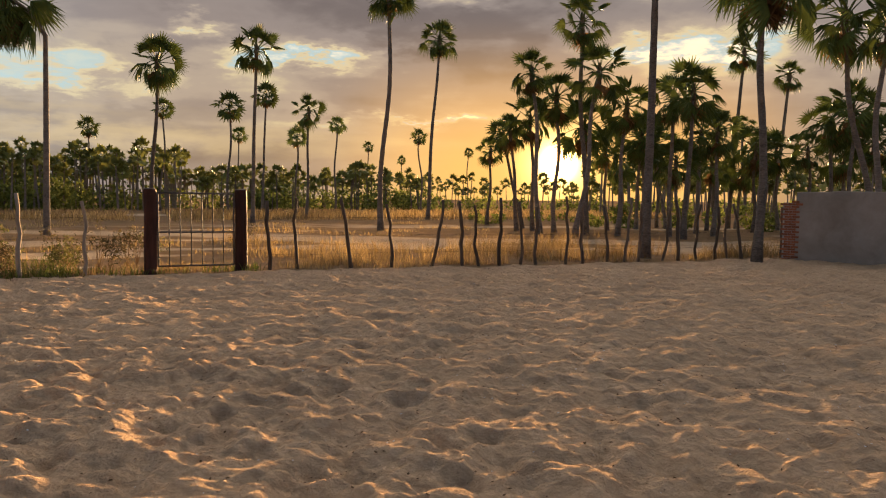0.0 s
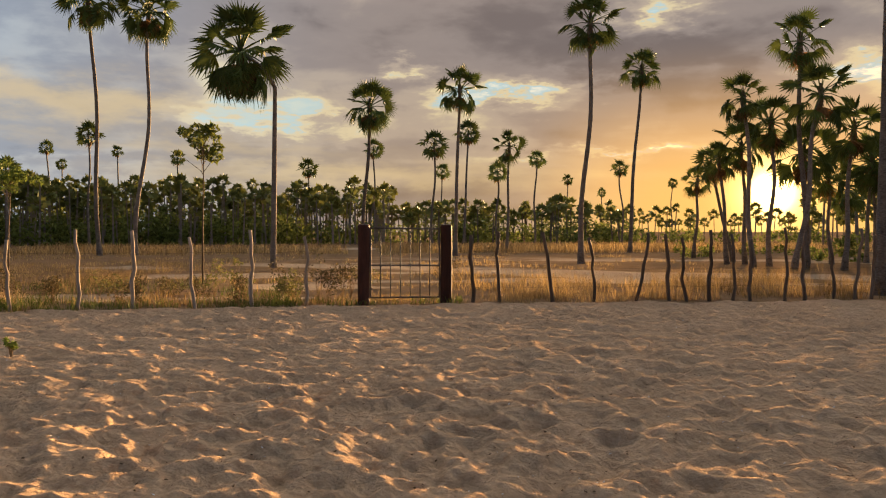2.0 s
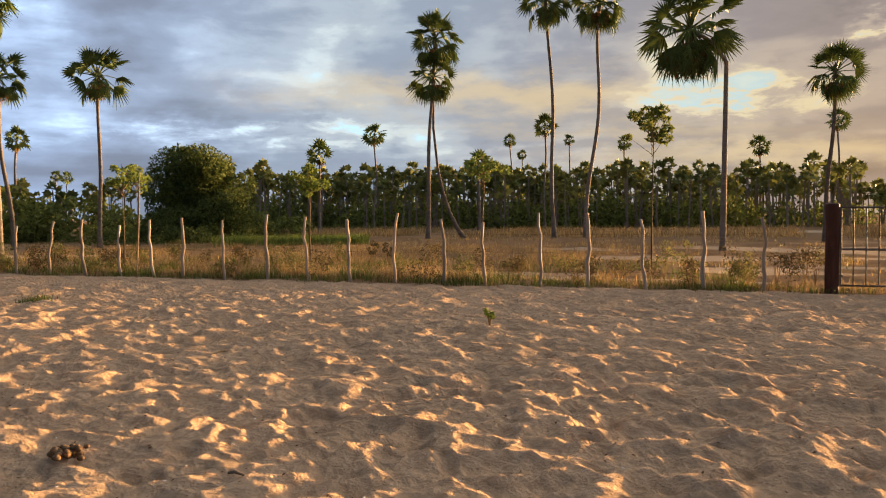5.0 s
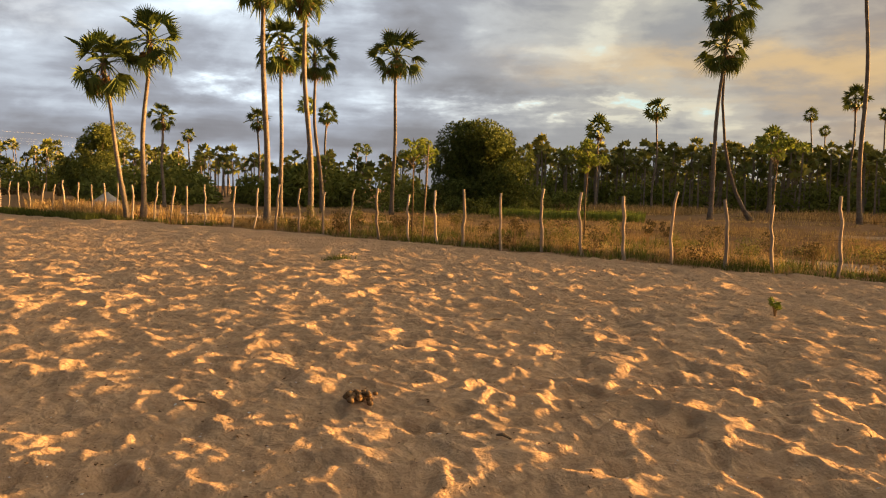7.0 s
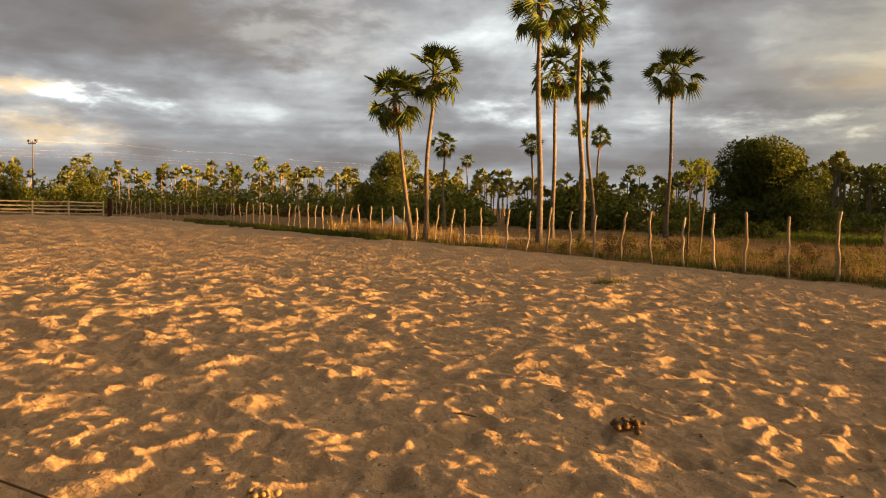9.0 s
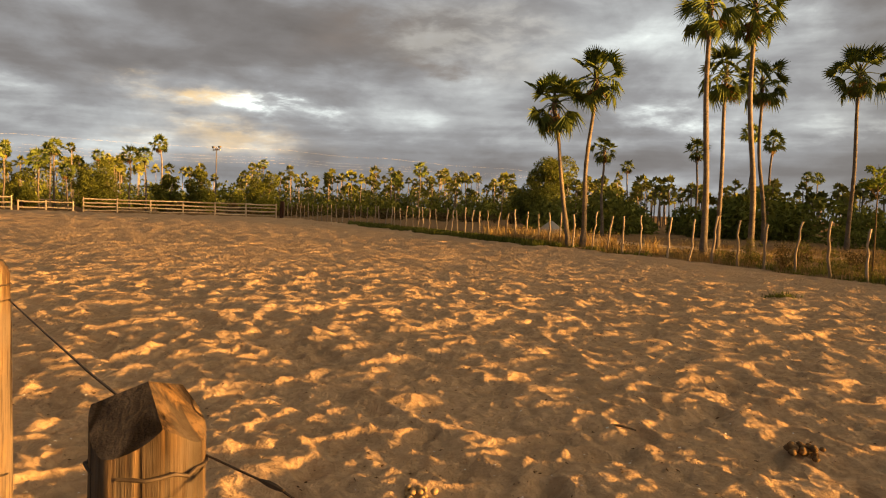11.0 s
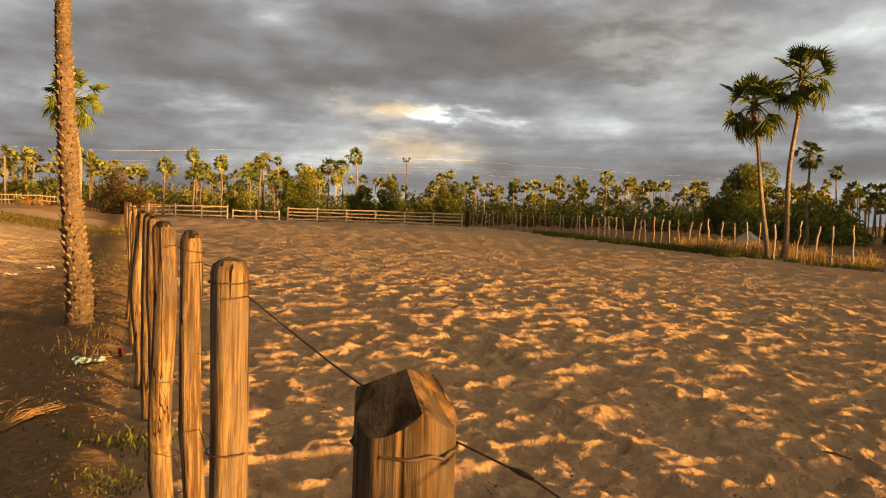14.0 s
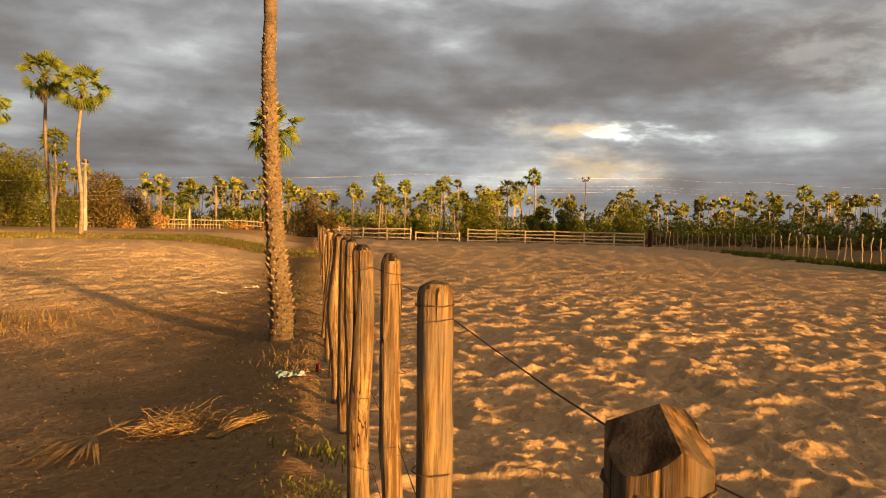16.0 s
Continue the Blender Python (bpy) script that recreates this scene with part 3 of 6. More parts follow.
def build_ground():
    """One sheet of rings round the place, finest near the middle and on the open side."""
    rings, r = [], 0.12
    while r < 2600:
        rings.append(r)
        r += 0.06 if r < 1.4 else max(0.027, 0.0048 * r) if r < 30 else 0.0105 * r if r < 95 else 0.1 * r
    rings = np.array(rings)
    turns = np.radians(np.concatenate([np.arange(-34, 160, 0.27), np.arange(160, 326, 2.0)]))
    a, d = np.meshgrid(turns, rings)
    x, y = (-np.sin(a) * d).ravel(), (np.cos(a) * d).ravel()
    h, w = a.shape
    x, y = np.append(x, 0.0), np.append(y, 0.0)
    z = ground_height(x, y)
    z = np.where(np.hypot(x, y) > 130, z * 0.3, z)
    i, k = np.meshgrid(np.arange(w), np.arange(h - 1))
    i, k, ahead = i.ravel(), k.ravel(), ((i + 1) % w).ravel()
    faces = np.stack([k * w + i, (k + 1) * w + i, (k + 1) * w + ahead, k * w + ahead], -1)
    i = np.arange(w)
    middle = np.stack([np.full(w, w * h), i, (i + 1) % w], -1)
    faces = np.concatenate([faces[:, [0, 1, 2]], faces[:, [0, 2, 3]], middle])
    ob = from_arrays("ground", np.stack([x, y, z], -1), faces, GROUND, smooth=True)
    sand, bare_or_lit, yard, _, _ = zones(x, y)
    fence_strip = yard * (1 - smooth_step(-near_offset(x, y) + 0.7 * swells(x, y, 1.2, 71) + 0.4 * swells(x, y, 0.4, 72), 1.6, 3.4))
    for key, values in (("sand", sand), ("bare_or_lit", bare_or_lit), ("yard", yard), ("fence_strip", fence_strip)):
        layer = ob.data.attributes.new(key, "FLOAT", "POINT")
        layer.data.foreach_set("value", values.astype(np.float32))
    return tagged(ob, "trodden pale sand arena amid dry grassy field and bare dirt yard", "ground", kind="structure")


ground = build_ground()

# ---- palms ----


def fan_mesh(name, seed, blades, droop, mat, stalk=0.5, spread=118):
    """One fan leaf, a metre long: a stalk and a pleated blade with free tips."""
    rng = random.Random(seed)
    bm = bmesh.new()
    hub = Vector((0, stalk, 0.03 - droop * 0.12))
    tube(bm, [(0, 0, 0), (0, stalk * 0.5, 0.03), hub], [0.02, 0.014, 0.01], 4, False)
    radius = 1 - stalk
    base = bm.verts.new(hub)
    edge = []
    for k in range(blades + 1):
        a = radians(-spread + 2 * spread * k / blades)
        r = radius * 0.5 * (1 - 0.1 * abs(a) / 2)
        lift = 0.03 if k % 2 else -0.02
        edge.append(bm.verts.new(hub + Vector((r * math.sin(a), r * math.cos(a), lift - droop * r * 0.5 + 0.12 * abs(math.sin(a)) * r))))
    for k in range(blades):
        a = radians(-spread + 2 * spread * (k + 0.5) / blades) + rng.uniform(-0.03, 0.03)
        r = radius * rng.uniform(0.86, 1.04) * (1 - 0.1 * abs(a) / 2)
        tip = bm.verts.new(hub + Vector((r * math.sin(a), r * math.cos(a), -droop * r * rng.uniform(0.8, 1.3) - 0.05 * rng.random() + 0.12 * abs(math.sin(a)) * r)))
        bm.faces.new((base, edge[k + 1], edge[k]))
        bm.faces.new((edge[k], edge[k + 1], tip))
    mesh = bpy.data.meshes.new(name)
    bm.to_mesh(mesh)
    bm.free()
    mesh.materials.append(mat)
    return mesh


GREEN_FANS = [fan_mesh("frond", s, 20, d, FROND, k, w) for s, d, k, w in ((1, 0.05, 0.57, 85), (2, 0.15, 0.53, 95), (4, 0.22, 0.58, 105))]
LOW_FANS = [fan_mesh("frond", s, 20, d, FROND, k, w) for s, d, k, w in ((3, 0.4, 0.52, 75), (7, 0.62, 0.52, 85), (8, 0.85, 0.48, 66))]
DEAD_FANS = [fan_mesh("dry_frond", s, 9, d, FROND_DEAD, 0.42, 70) for s, d in ((5, 0.7), (6, 0.9))]


def fan_poses(rng, green, dead, wide=1.0):
    """Where the leaves of a crown point: pairs of (dead, matrix)."""
    out = []
    turn = rng.uniform(0, 6.28)
    for k in range(green):
        share = (k + 0.5) / green
        lift = 88 - 150 * share**0.92 + rng.uniform(-12, 12)
        turn += 2.39996 + rng.uniform(-0.15, 0.15)
        size = wide * rng.uniform(0.82, 1.12) * (0.92 if share < 0.2 else 1.0)
        m = Matrix.Rotation(turn, 4, "Z") @ Matrix.Rotation(radians(lift), 4, "X") @ Matrix.Rotation(rng.uniform(-1.1, 1.1), 4, "Y")
        out.append((False, m @ Matrix.Scale(size, 4)))
    for k in range(dead):
        turn += 2.39996
        m = Matrix.Translation((0, 0, -0.15)) @ Matrix.Rotation(turn, 4, "Z") @ Matrix.Rotation(radians(-72 + rng.uniform(-14, 26)), 4, "X")
        out.append((True, m @ Matrix.Rotation(rng.uniform(-0.6, 0.6), 4, "Y") @ Matrix.Scale(wide * rng.uniform(0.4, 0.75), 4)))
    return out


def joined_crown(name, seed, green, dead, blades):
    """A whole crown in one mesh, for palms that stand far off."""
    rng = random.Random(seed)
    fans = [fan_mesh("spare", seed * 10 + s, blades, 0.2, FROND) for s in range(2)]
    old = fan_mesh("spare", seed * 10 + 5, 5, 0.8, FROND_DEAD, 0.4, 70)
    verts, faces, mats = [], [], []
    for is_dead, m in fan_poses(rng, green, dead):
        source = old if is_dead else rng.choice(fans)
        start = len(verts)
        verts += [m @ v.co for v in source.vertices]
        for p in source.polygons:
            faces.append([start + i for i in p.vertices])
            mats.append(1 if is_dead else 0)
    for spare in (*fans, old):
        bpy.data.meshes.remove(spare)
    mesh = bpy.data.meshes.new(name)
    mesh.from_pydata(verts, [], faces)
    mesh.materials.append(FROND)
    mesh.materials.append(FROND_DEAD)
    mesh.polygons.foreach_set("material_index", mats)
    return mesh


FAR_CROWNS = [joined_crown("crown", 60 + s, 22, 5, 9) for s in range(5)]


def trunk_bm(rng, top, foot, tip, sides=9, bend=0.0):
    """A trunk from the origin to top: swollen foot, gentle sway, ringed surface."""
    bm = bmesh.new()
    steps = max(10, int(top.length * 2.4))
    side = Vector((rng.uniform(-1, 1), rng.uniform(-1, 1), 0)).normalized()
    sway = rng.uniform(0.014, 0.032) * top.length + bend
    phase = rng.uniform(0, 6.28)
    points, radii = [], []
    for k in range(steps + 1):
        s = k / steps
        swing = sway * math.sin(s * math.pi) * math.sin(s * 5.2 + phase)
        points.append(top * s + side * swing + Vector((0, 0, -0.15 if k == 0 else 0)))
        flare = 0.55 * math.exp(-s * top.length / 0.45)
        radii.append((foot + (tip - foot) * s) * (1 + flare) * (1.05 if k % 2 else 0.97))
    return tube(bm, points, radii, sides, True, 0.05, rng)


count = 0
PALM_LABELS = {
    "near": "tall carnauba palm with fan leaves and dry brown skirt",
    "far": "distant slender carnauba palm with a round tuft of fan leaves",
}


def palm(bx, by, cx, cy, cz, r, dead=8, far=False, group="carnauba palms in the field", foot=None, elbow=None):
    """A palm whose foot is at (bx, by) and whose crown sits round (cx, cy, cz) with radius r."""
    global count
    count += 1
    rng = random.Random(900 + count)
    base = Vector((bx, by, 0))
    heart = Vector((cx, cy, cz - 0.15 * r)) - base
    tree = thing("palm_tree", PALM_LABELS["far" if far else "near"], "palm tree", base, 0, group)
    foot = foot or 0.88 * min(0.17, 0.085 + heart.z * 0.006)
    if elbow:
        line = [Vector((0, 0, -0.15)), Vector((0, 0, 0.3)), Vector(elbow) * 0.4, Vector(elbow) * 0.75, Vector(elbow), Vector(elbow).lerp(heart, 0.35) + Vector((0, 0, 0.3)), heart]
        if r < 2.15:
            line = [Vector(elbow) * (2 * t * (1 - t)) + heart * t * t for t in (-0.01, 0.1, 0.22, 0.36, 0.52, 0.75, 1.0)]
        bm = tube(bmesh.new(), line, [foot * s for s in (1.6, 1.1, 0.9, 0.8, 0.7, 0.66, 0.62)], 9, True, 0.05, rng)
    else:
        bm = trunk_bm(rng, heart, foot, foot * 0.62, 7 if far else 9)
    part("trunk", bm, TRUNK, tree, smooth=True)
    if far:
        m = Matrix.Translation(heart) @ Matrix.Rotation(rng.uniform(0, 6.28), 4, "Z") @ Matrix.Scale(r * 1.05, 4)
        shared("crown", rng.choice(FAR_CROWNS), tree, m)
        return tree
    bm = bmesh.new()
    tube(bm, [(0, 0, -0.35 * r), (0, 0, -0.1 * r), (0, 0, 0.15 * r), (0, 0, 0.3 * r)], [foot * 0.62, foot * 1.1, foot * 0.9, 0.03], 7, True, 0.15, rng)
    crown = part("crown", bm, SCAR, tree, "fibrous palm heart with leaf bases")
    crown.matrix_basis = Matrix.Translation(heart)
    leaves = fan_poses(rng, (21 if by > 25 and r < 1.5 else 29) if r < 2.1 else 36, round(dead * 1.1), r * 1.08)
    if elbow and r > 2.15:
        # the old leaves of the bent palm hang straight down in a thick mop
        for k in range(30):
            turn = Matrix.Rotation(2.39996 * k + 0.4, 4, "Z") @ Matrix.Rotation(radians(rng.uniform(-84, -42)), 4, "X") @ Matrix.Rotation(rng.uniform(-0.5, 0.5), 4, "Y")
            leaves.append((k % 4 == 3, turn @ Matrix.Scale(r * rng.uniform(0.75, 1.1), 4)))
    for is_dead, m in leaves:
        hangs = m.to_3x3().col[1].z < 0.1 * r
        shared("dry_frond" if is_dead else "frond", rng.choice(DEAD_FANS if is_dead else LOW_FANS if hangs else GREEN_FANS), crown, m)
    return tree


# by the gate
palm(5.7, 21.4, 5.8, 21.3, 9.7, 1.68, 10)
palm(8.4, 20.5, 8.4, 20.5, 7.75, 1.72, 14)
palm(-3.0, 38.8, -2.6, 38.8, 12.0, 1.66, 10)
palm(-1.1, 60.1, -0.3, 60.1, 13.9, 1.66, 8)
palm(-15.8, 31.3, -17.0, 30.7, 9.75, 2.2, 18, elbow=(0.1, 0.05, 7.9))
palm(-15.7, 42.2, -15.3, 42.3, 9.0, 1.6, 8)
palm(-11.8, 48.6, -11.5, 48.7, 10.9, 1.64, 8)
palm(-10.3, 59.2, -10.1, 59.2, 8.3, 1.4, 8)
# beyond the gate
palm(-32.4, 89.3, -32.0, 89.5, 11.8, 1.52, far=True)
palm(-19.1, 69.5, -18.9, 69.5, 9.9, 1.62, far=True)
palm(-18.1, 78.0, -17.6, 78.1, 11.9, 1.63, far=True)
palm(-30.2, 114.1, -29.9, 114.2, 10.9, 1.54, far=True)
palm(-12.1, 65.0, -12.1, 65.0, 6.8, 1.15, far=True)
palm(-12.3, 89.2, -12.1, 89.3, 10.1, 1.24, far=True)
palm(-12.5, 129.5, -12.5, 129.5, 10.3, 1.13, far=True)
palm(-8.2, 149.9, -8.1, 149.9, 9.1, 1.15, far=True)
palm(-2.7, 95.1, -3.0, 95.0, 9.3, 1.24, far=True)
palm(4.5, 150.0, 4.8, 150.0, 10.7, 1.2, far=True)
palm(-45.6, 100.1, -45.5, 100.2, 10.7, 1.68, far=True)
# against the sun
palm(6.6, 35.5, 6.3, 35.6, 9.8, 1.44, 8)
palm(4.6, 35.8, 4.1, 35.9, 7.5, 1.18, 8)
palm(5.8, 33.6, 6.7, 33.5, 7.2, 1.48, 4)
palm(3.9, 39.9, 3.5, 40.0, 5.2, 1.16, 8)
palm(4.6, 43.9, 3.4, 44.0, 5.3, 1.12, 8)
palm(5.5, 37.7, 5.5, 37.7, 6.7, 1.52, 8)
palm(7.4, 39.4, 7.2, 39.5, 5.5, 1.75, 8)
palm(8.0, 35.2, 8.3, 35.2, 6.0, 1.44, 8)
palm(8.8, 41.2, 8.6, 41.2, 4.5, 1.37, 8)
palm(10.7, 42.8, 10.9, 42.8, 5.3, 1.6, 8)
palm(4.7, 39.8, 4.5, 39.9, 5.8, 1.45, 8)
palm(2.8, 48.0, 3.0, 48.0, 4.7, 0.98, 8)
palm(10.2, 34.7, 10.2, 34.7, 6.2, 1.37, 8)
palm(10.2, 32.6, 10.4, 32.5, 6.3, 1.42, 8)
palm(12.5, 38.1, 12.6, 38.1, 4.9, 1.45, 8)
palm(12.8, 44.3, 12.1, 44.5, 5.0, 1.51, 8)
palm(16.6, 47.3, 16.6, 47.3, 6.4, 1.09, 8)
palm(16.6, 45.2, 17.2, 45.0, 10.2, 1.26, 8)
palm(19.6, 46.2, 20.2, 45.9, 9.0, 1.05, 8)
palm(21.8, 56.1, 21.5, 56.2, 7.1, 0.96, 8)
palm(17.6, 42.7, 17.5, 42.7, 4.5, 1.34, 8)
palm(15.3, 27.5, 14.2, 27.9, 8.3, 1.75, 12)
palm(14.7, 26.4, 14.9, 26.4, 7.6, 1.4, 12)
palm(18.0, 35.9, 17.8, 36.0, 5.3, 1.38, 8)
palm(19.0, 39.9, 18.7, 40.0, 4.3, 1.12, 8)
palm(17.8, 33.8, 17.7, 33.8, 5.7, 1.52, 8)
palm(19.6, 35.0, 19.4, 35.1, 4.6, 1.6, 8)
palm(21.1, 41.1, 21.1, 41.1, 4.2, 1.51, 8)
for k in range(9):
    rng = random.Random(1500 + k)
    az, d = radians(13.2 + 1.3 * k + rng.uniform(-0.5, 0.5)), rng.uniform(36, 56)
    palm(math.sin(az) * d, math.cos(az) * d, math.sin(az) * d + rng.uniform(-0.4, 0.4), math.cos(az) * d, rng.uniform(3.2, 6.4), rng.uniform(1.1, 1.5), 8)
# tall ones to the west and south
palm(-40.7, 37.1, -40.3, 37.6, 14.3, 2.1, 8)
palm(-39.0, 39.0, -40.4, 37.5, 11.7, 2.0, 8, elbow=(-1.7, -1.8, 3.6))
palm(-34.2, 43.2, -34.6, 42.8, 16.9, 2.16, 8)
palm(-32.5, 44.5, -31.7, 45.0, 16.4, 2.16, 10)
palm(-45.3, 16.2, -45.2, 16.3, 9.9, 1.71, 9)
palm(-30.5, 5.8, -30.5, 5.6, 9.7, 1.41, 12)
palm(-35.0, 8.6, -35.1, 8.3, 10.7, 1.57, 12)
palm(-41.2, 8.5, -41.2, 8.5, 9.1, 1.65, 8)
palm(-46.5, 12.1, -46.6, 11.6, 9.5, 1.61, 8)
palm(-36.0, 0.9, -36.0, 0.0, 6.75, 1.58, 9)
palm(-36.0, 1.5, -36.0, 1.8, 7.85, 1.5, 8)
palm(-54.9, 3.6, -54.9, 3.5, 6.1, 1.0, 8)
palm(-29.1, -30.4, -28.7, -30.7, 6.6, 1.6, 3)
palm(-23.2, -42.1, -22.8, -42.3, 9.5, 1.43, 4)
palm(-22.3, -38.0, -22.4, -38.0, 8.4, 1.38, 5)
palm(-20.7, -43.4, -20.8, -43.3, 7.4, 0.87, 8)
# far ones to the west and south
palm(-70.6, 56.0, -70.5, 56.1, 11.3, 1.57, far=True)
palm(-64.4, 44.2, -64.4, 44.3, 8.2, 1.59, far=True)
palm(-55.5, 68.4, -55.5, 68.4, 11.8, 1.6, far=True)
palm(-79.5, 90.0, -79.7, 89.8, 13.3, 1.27, far=True)
palm(-63.5, 96.0, -63.4, 96.1, 12.1, 1.34, far=True)
palm(-78.8, 103.5, -78.8, 103.5, 14.1, 1.13, far=True)
palm(-84.8, 98.7, -84.8, 98.6, 11.8, 1.04, far=True)
palm(-59.1, 61.3, -59.0, 61.4, 7.3, 1.55, far=True)
palm(-55.4, 57.8, -55.5, 57.7, 7.2, 1.63, far=True)
palm(-69.0, 12.3, -69.0, 12.2, 7.5, 1.22, far=True)
palm(-72.9, 17.7, -73.0, 17.5, 9.4, 1.15, far=True)
palm(-63.9, 16.7, -63.8, 17.0, 7.8, 1.15, far=True)
palm(-99.6, 9.5, -99.6, 9.3, 7.7, 1.02, far=True)
palm(-104.8, 33.7, -104.8, 33.5, 7.2, 0.96, far=True)
palm(-109.9, 34.1, -110.0, 33.8, 7.6, 0.92, far=True)
palm(-29.0, -52.6, -29.1, -52.6, 7.0, 1.18, far=True)
palm(-64.0, -56.0, -64.1, -55.9, 5.4, 1.11, far=True)
palm(-69.8, -56.9, -69.7, -57.0, 6.9, 1.05, far=True)
palm(-71.6, -54.6, -71.6, -54.6, 6.0, 1.05, far=True)
palm(-70.3, -56.2, -70.3, -56.3, 5.3, 1.44, far=True)
palm(-78.4, -53.7, -78.4, -53.8, 7.0, 1.24, far=True)
palm(-75.0, -49.8, -74.9, -50.0, 4.2, 1.11, far=True)
palm(-75.1, -53.2, -75.0, -53.3, 5.5, 1.47, far=True)
palm(-82.5, -47.2, -82.5, -47.3, 6.6, 1.31, far=True)
palm(-87.7, -48.1, -87.6, -48.3, 6.9, 1.24, far=True)
palm(-88.8, -46.1, -88.4, -46.9, 8.3, 1.38, far=True)
palm(-121.5, -46.3, -121.5, -46.4, 7.9, 1.04, far=True)
palm(-93.6, -57.9, -93.5, -58.0, 7.0, 1.04, far=True)
palm(-45.6, -59.6, -45.6, -59.7, 3.9, 1.25, far=True)
palm(-118.3, -20.2, -118.3, -20.1, 7.6, 1.48, far=True)
palm(-117.7, -23.8, -117.6, -23.9, 5.8, 1.31, far=True)


def woods(name, seed, spots, label):
    """Many far palms in one mesh."""
    rng = np.random.default_rng(seed)
    v_all, f_all, start = [], [], 0
    for x, y, h, r in spots:
        fans = 17
        turn = rng.uniform(0, 6.28, fans)
        lift = np.radians(np.linspace(85, -45, fans) + rng.uniform(-12, 12, fans))
        size = r * rng.uniform(0.85, 1.15, fans)
        ahead = np.stack([np.cos(turn) * np.cos(lift), np.sin(turn) * np.cos(lift), np.sin(lift)], -1)
        side = np.stack([-np.sin(turn), np.cos(turn), np.zeros(fans)], -1)
        roll = rng.uniform(-0.9, 0.9, fans)[:, None]
        side = side * np.cos(roll) + np.cross(ahead, side) * np.sin(roll)
        c = np.array([x, y, h])
        for a, s, w in zip(ahead, side, size):
            hub = c + a * w * 0.4
            ring = [hub]
            for ang, rad in ((-105, 0.42), (-80, 0.3), (-52, 0.5), (-30, 0.36), (-8, 0.6), (12, 0.4), (35, 0.55), (58, 0.33), (85, 0.45), (110, 0.3)):
                t = math.radians(ang)
                ring.append(hub + (a * math.cos(t) + s * math.sin(t)) * rad * w + (0, 0, -0.08 * w))
            v_all += ring + [c]
            f_all += [[start, start + k, start + k + 1] for k in range(1, 10)]
            start += 12
        lean = rng.uniform(-0.4, 0.4, 2)
        wide = rng.uniform(0.09, 0.15)
        for k in range(3):
            a = 2.1 * k
            o = np.array([math.cos(a), math.sin(a), 0]) * wide
            v_all += [np.array([x + lean[0], y + lean[1], -0.1]) + o, c + o * 0.7]
        for k in range(3):
            a, b = start + 2 * k, start + 2 * ((k + 1) % 3)
            f_all += [[a, b, b + 1], [a, b + 1, a + 1]]
        start += 6
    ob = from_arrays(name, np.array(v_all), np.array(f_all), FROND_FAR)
    ob.data.materials.append(TRUNK)
    ob.data.polygons.foreach_set("material_index", (np.arange(len(f_all)) % (fans * 9 + 6) >= fans * 9).astype(np.int32))
    return tagged(ob, label, "woods", kind="stuff")


def grove_spots(seed, az0, az1, near, far, amount, tall):
    rng = random.Random(seed)
    out = []
    for _ in range(amount):
        az, d = radians(rng.uniform(az0, az1)), rng.uniform(near, far)
        h = tall * rng.uniform(0.62, 1.12) * (0.8 + 0.2 * d / far)
        out.append((-math.sin(az) * d, math.cos(az) * d, h, rng.uniform(0.95, 1.4)))
    return out


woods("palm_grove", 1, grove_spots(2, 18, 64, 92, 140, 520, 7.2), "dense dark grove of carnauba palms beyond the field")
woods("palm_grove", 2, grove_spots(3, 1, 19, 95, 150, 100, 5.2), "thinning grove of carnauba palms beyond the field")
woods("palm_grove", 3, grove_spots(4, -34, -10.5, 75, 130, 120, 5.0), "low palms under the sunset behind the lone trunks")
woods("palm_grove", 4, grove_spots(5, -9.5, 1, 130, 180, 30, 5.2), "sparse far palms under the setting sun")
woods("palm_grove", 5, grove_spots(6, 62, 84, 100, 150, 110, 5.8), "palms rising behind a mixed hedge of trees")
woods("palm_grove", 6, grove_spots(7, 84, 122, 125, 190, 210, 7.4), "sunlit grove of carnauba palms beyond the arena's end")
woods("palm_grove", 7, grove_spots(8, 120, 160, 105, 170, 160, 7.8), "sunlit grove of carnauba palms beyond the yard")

# ---- broadleaf trees and hedges ----


def leaf_cloud(rng, centres, amount, size, flat=1.0):
    """Small leaf blades scattered through clumps (x, y, z, radius)."""
    centres = np.array(centres, float)
    weight = centres[:, 3] ** 2
    pick = rng.choice(len(centres), amount, p=weight / weight.sum())
    way = rng.normal(size=(amount, 3))
    way /= np.linalg.norm(way, axis=1)[:, None]
    depth = rng.uniform(0.55, 1.08, amount) ** 0.6
    p = centres[pick, :3] + way * (centres[pick, 3] * depth)[:, None] * (1, 1, flat)
    a = rng.normal(size=(amount, 3))
    a /= np.linalg.norm(a, axis=1)[:, None]
    b = np.cross(a, rng.normal(size=(amount, 3)))
    b /= np.linalg.norm(b, axis=1)[:, None]
    s = (size * rng.uniform(0.6, 1.4, amount))[:, None]
    verts = np.stack([p - a * s, p + b * s * 0.42, p + a * s, p - b * s * 0.42], 1).reshape(-1, 3)
    verts[:, 2] = np.maximum(verts[:, 2], 0.02)
    faces = np.arange(amount * 4).reshape(-1, 4)
    return verts, faces


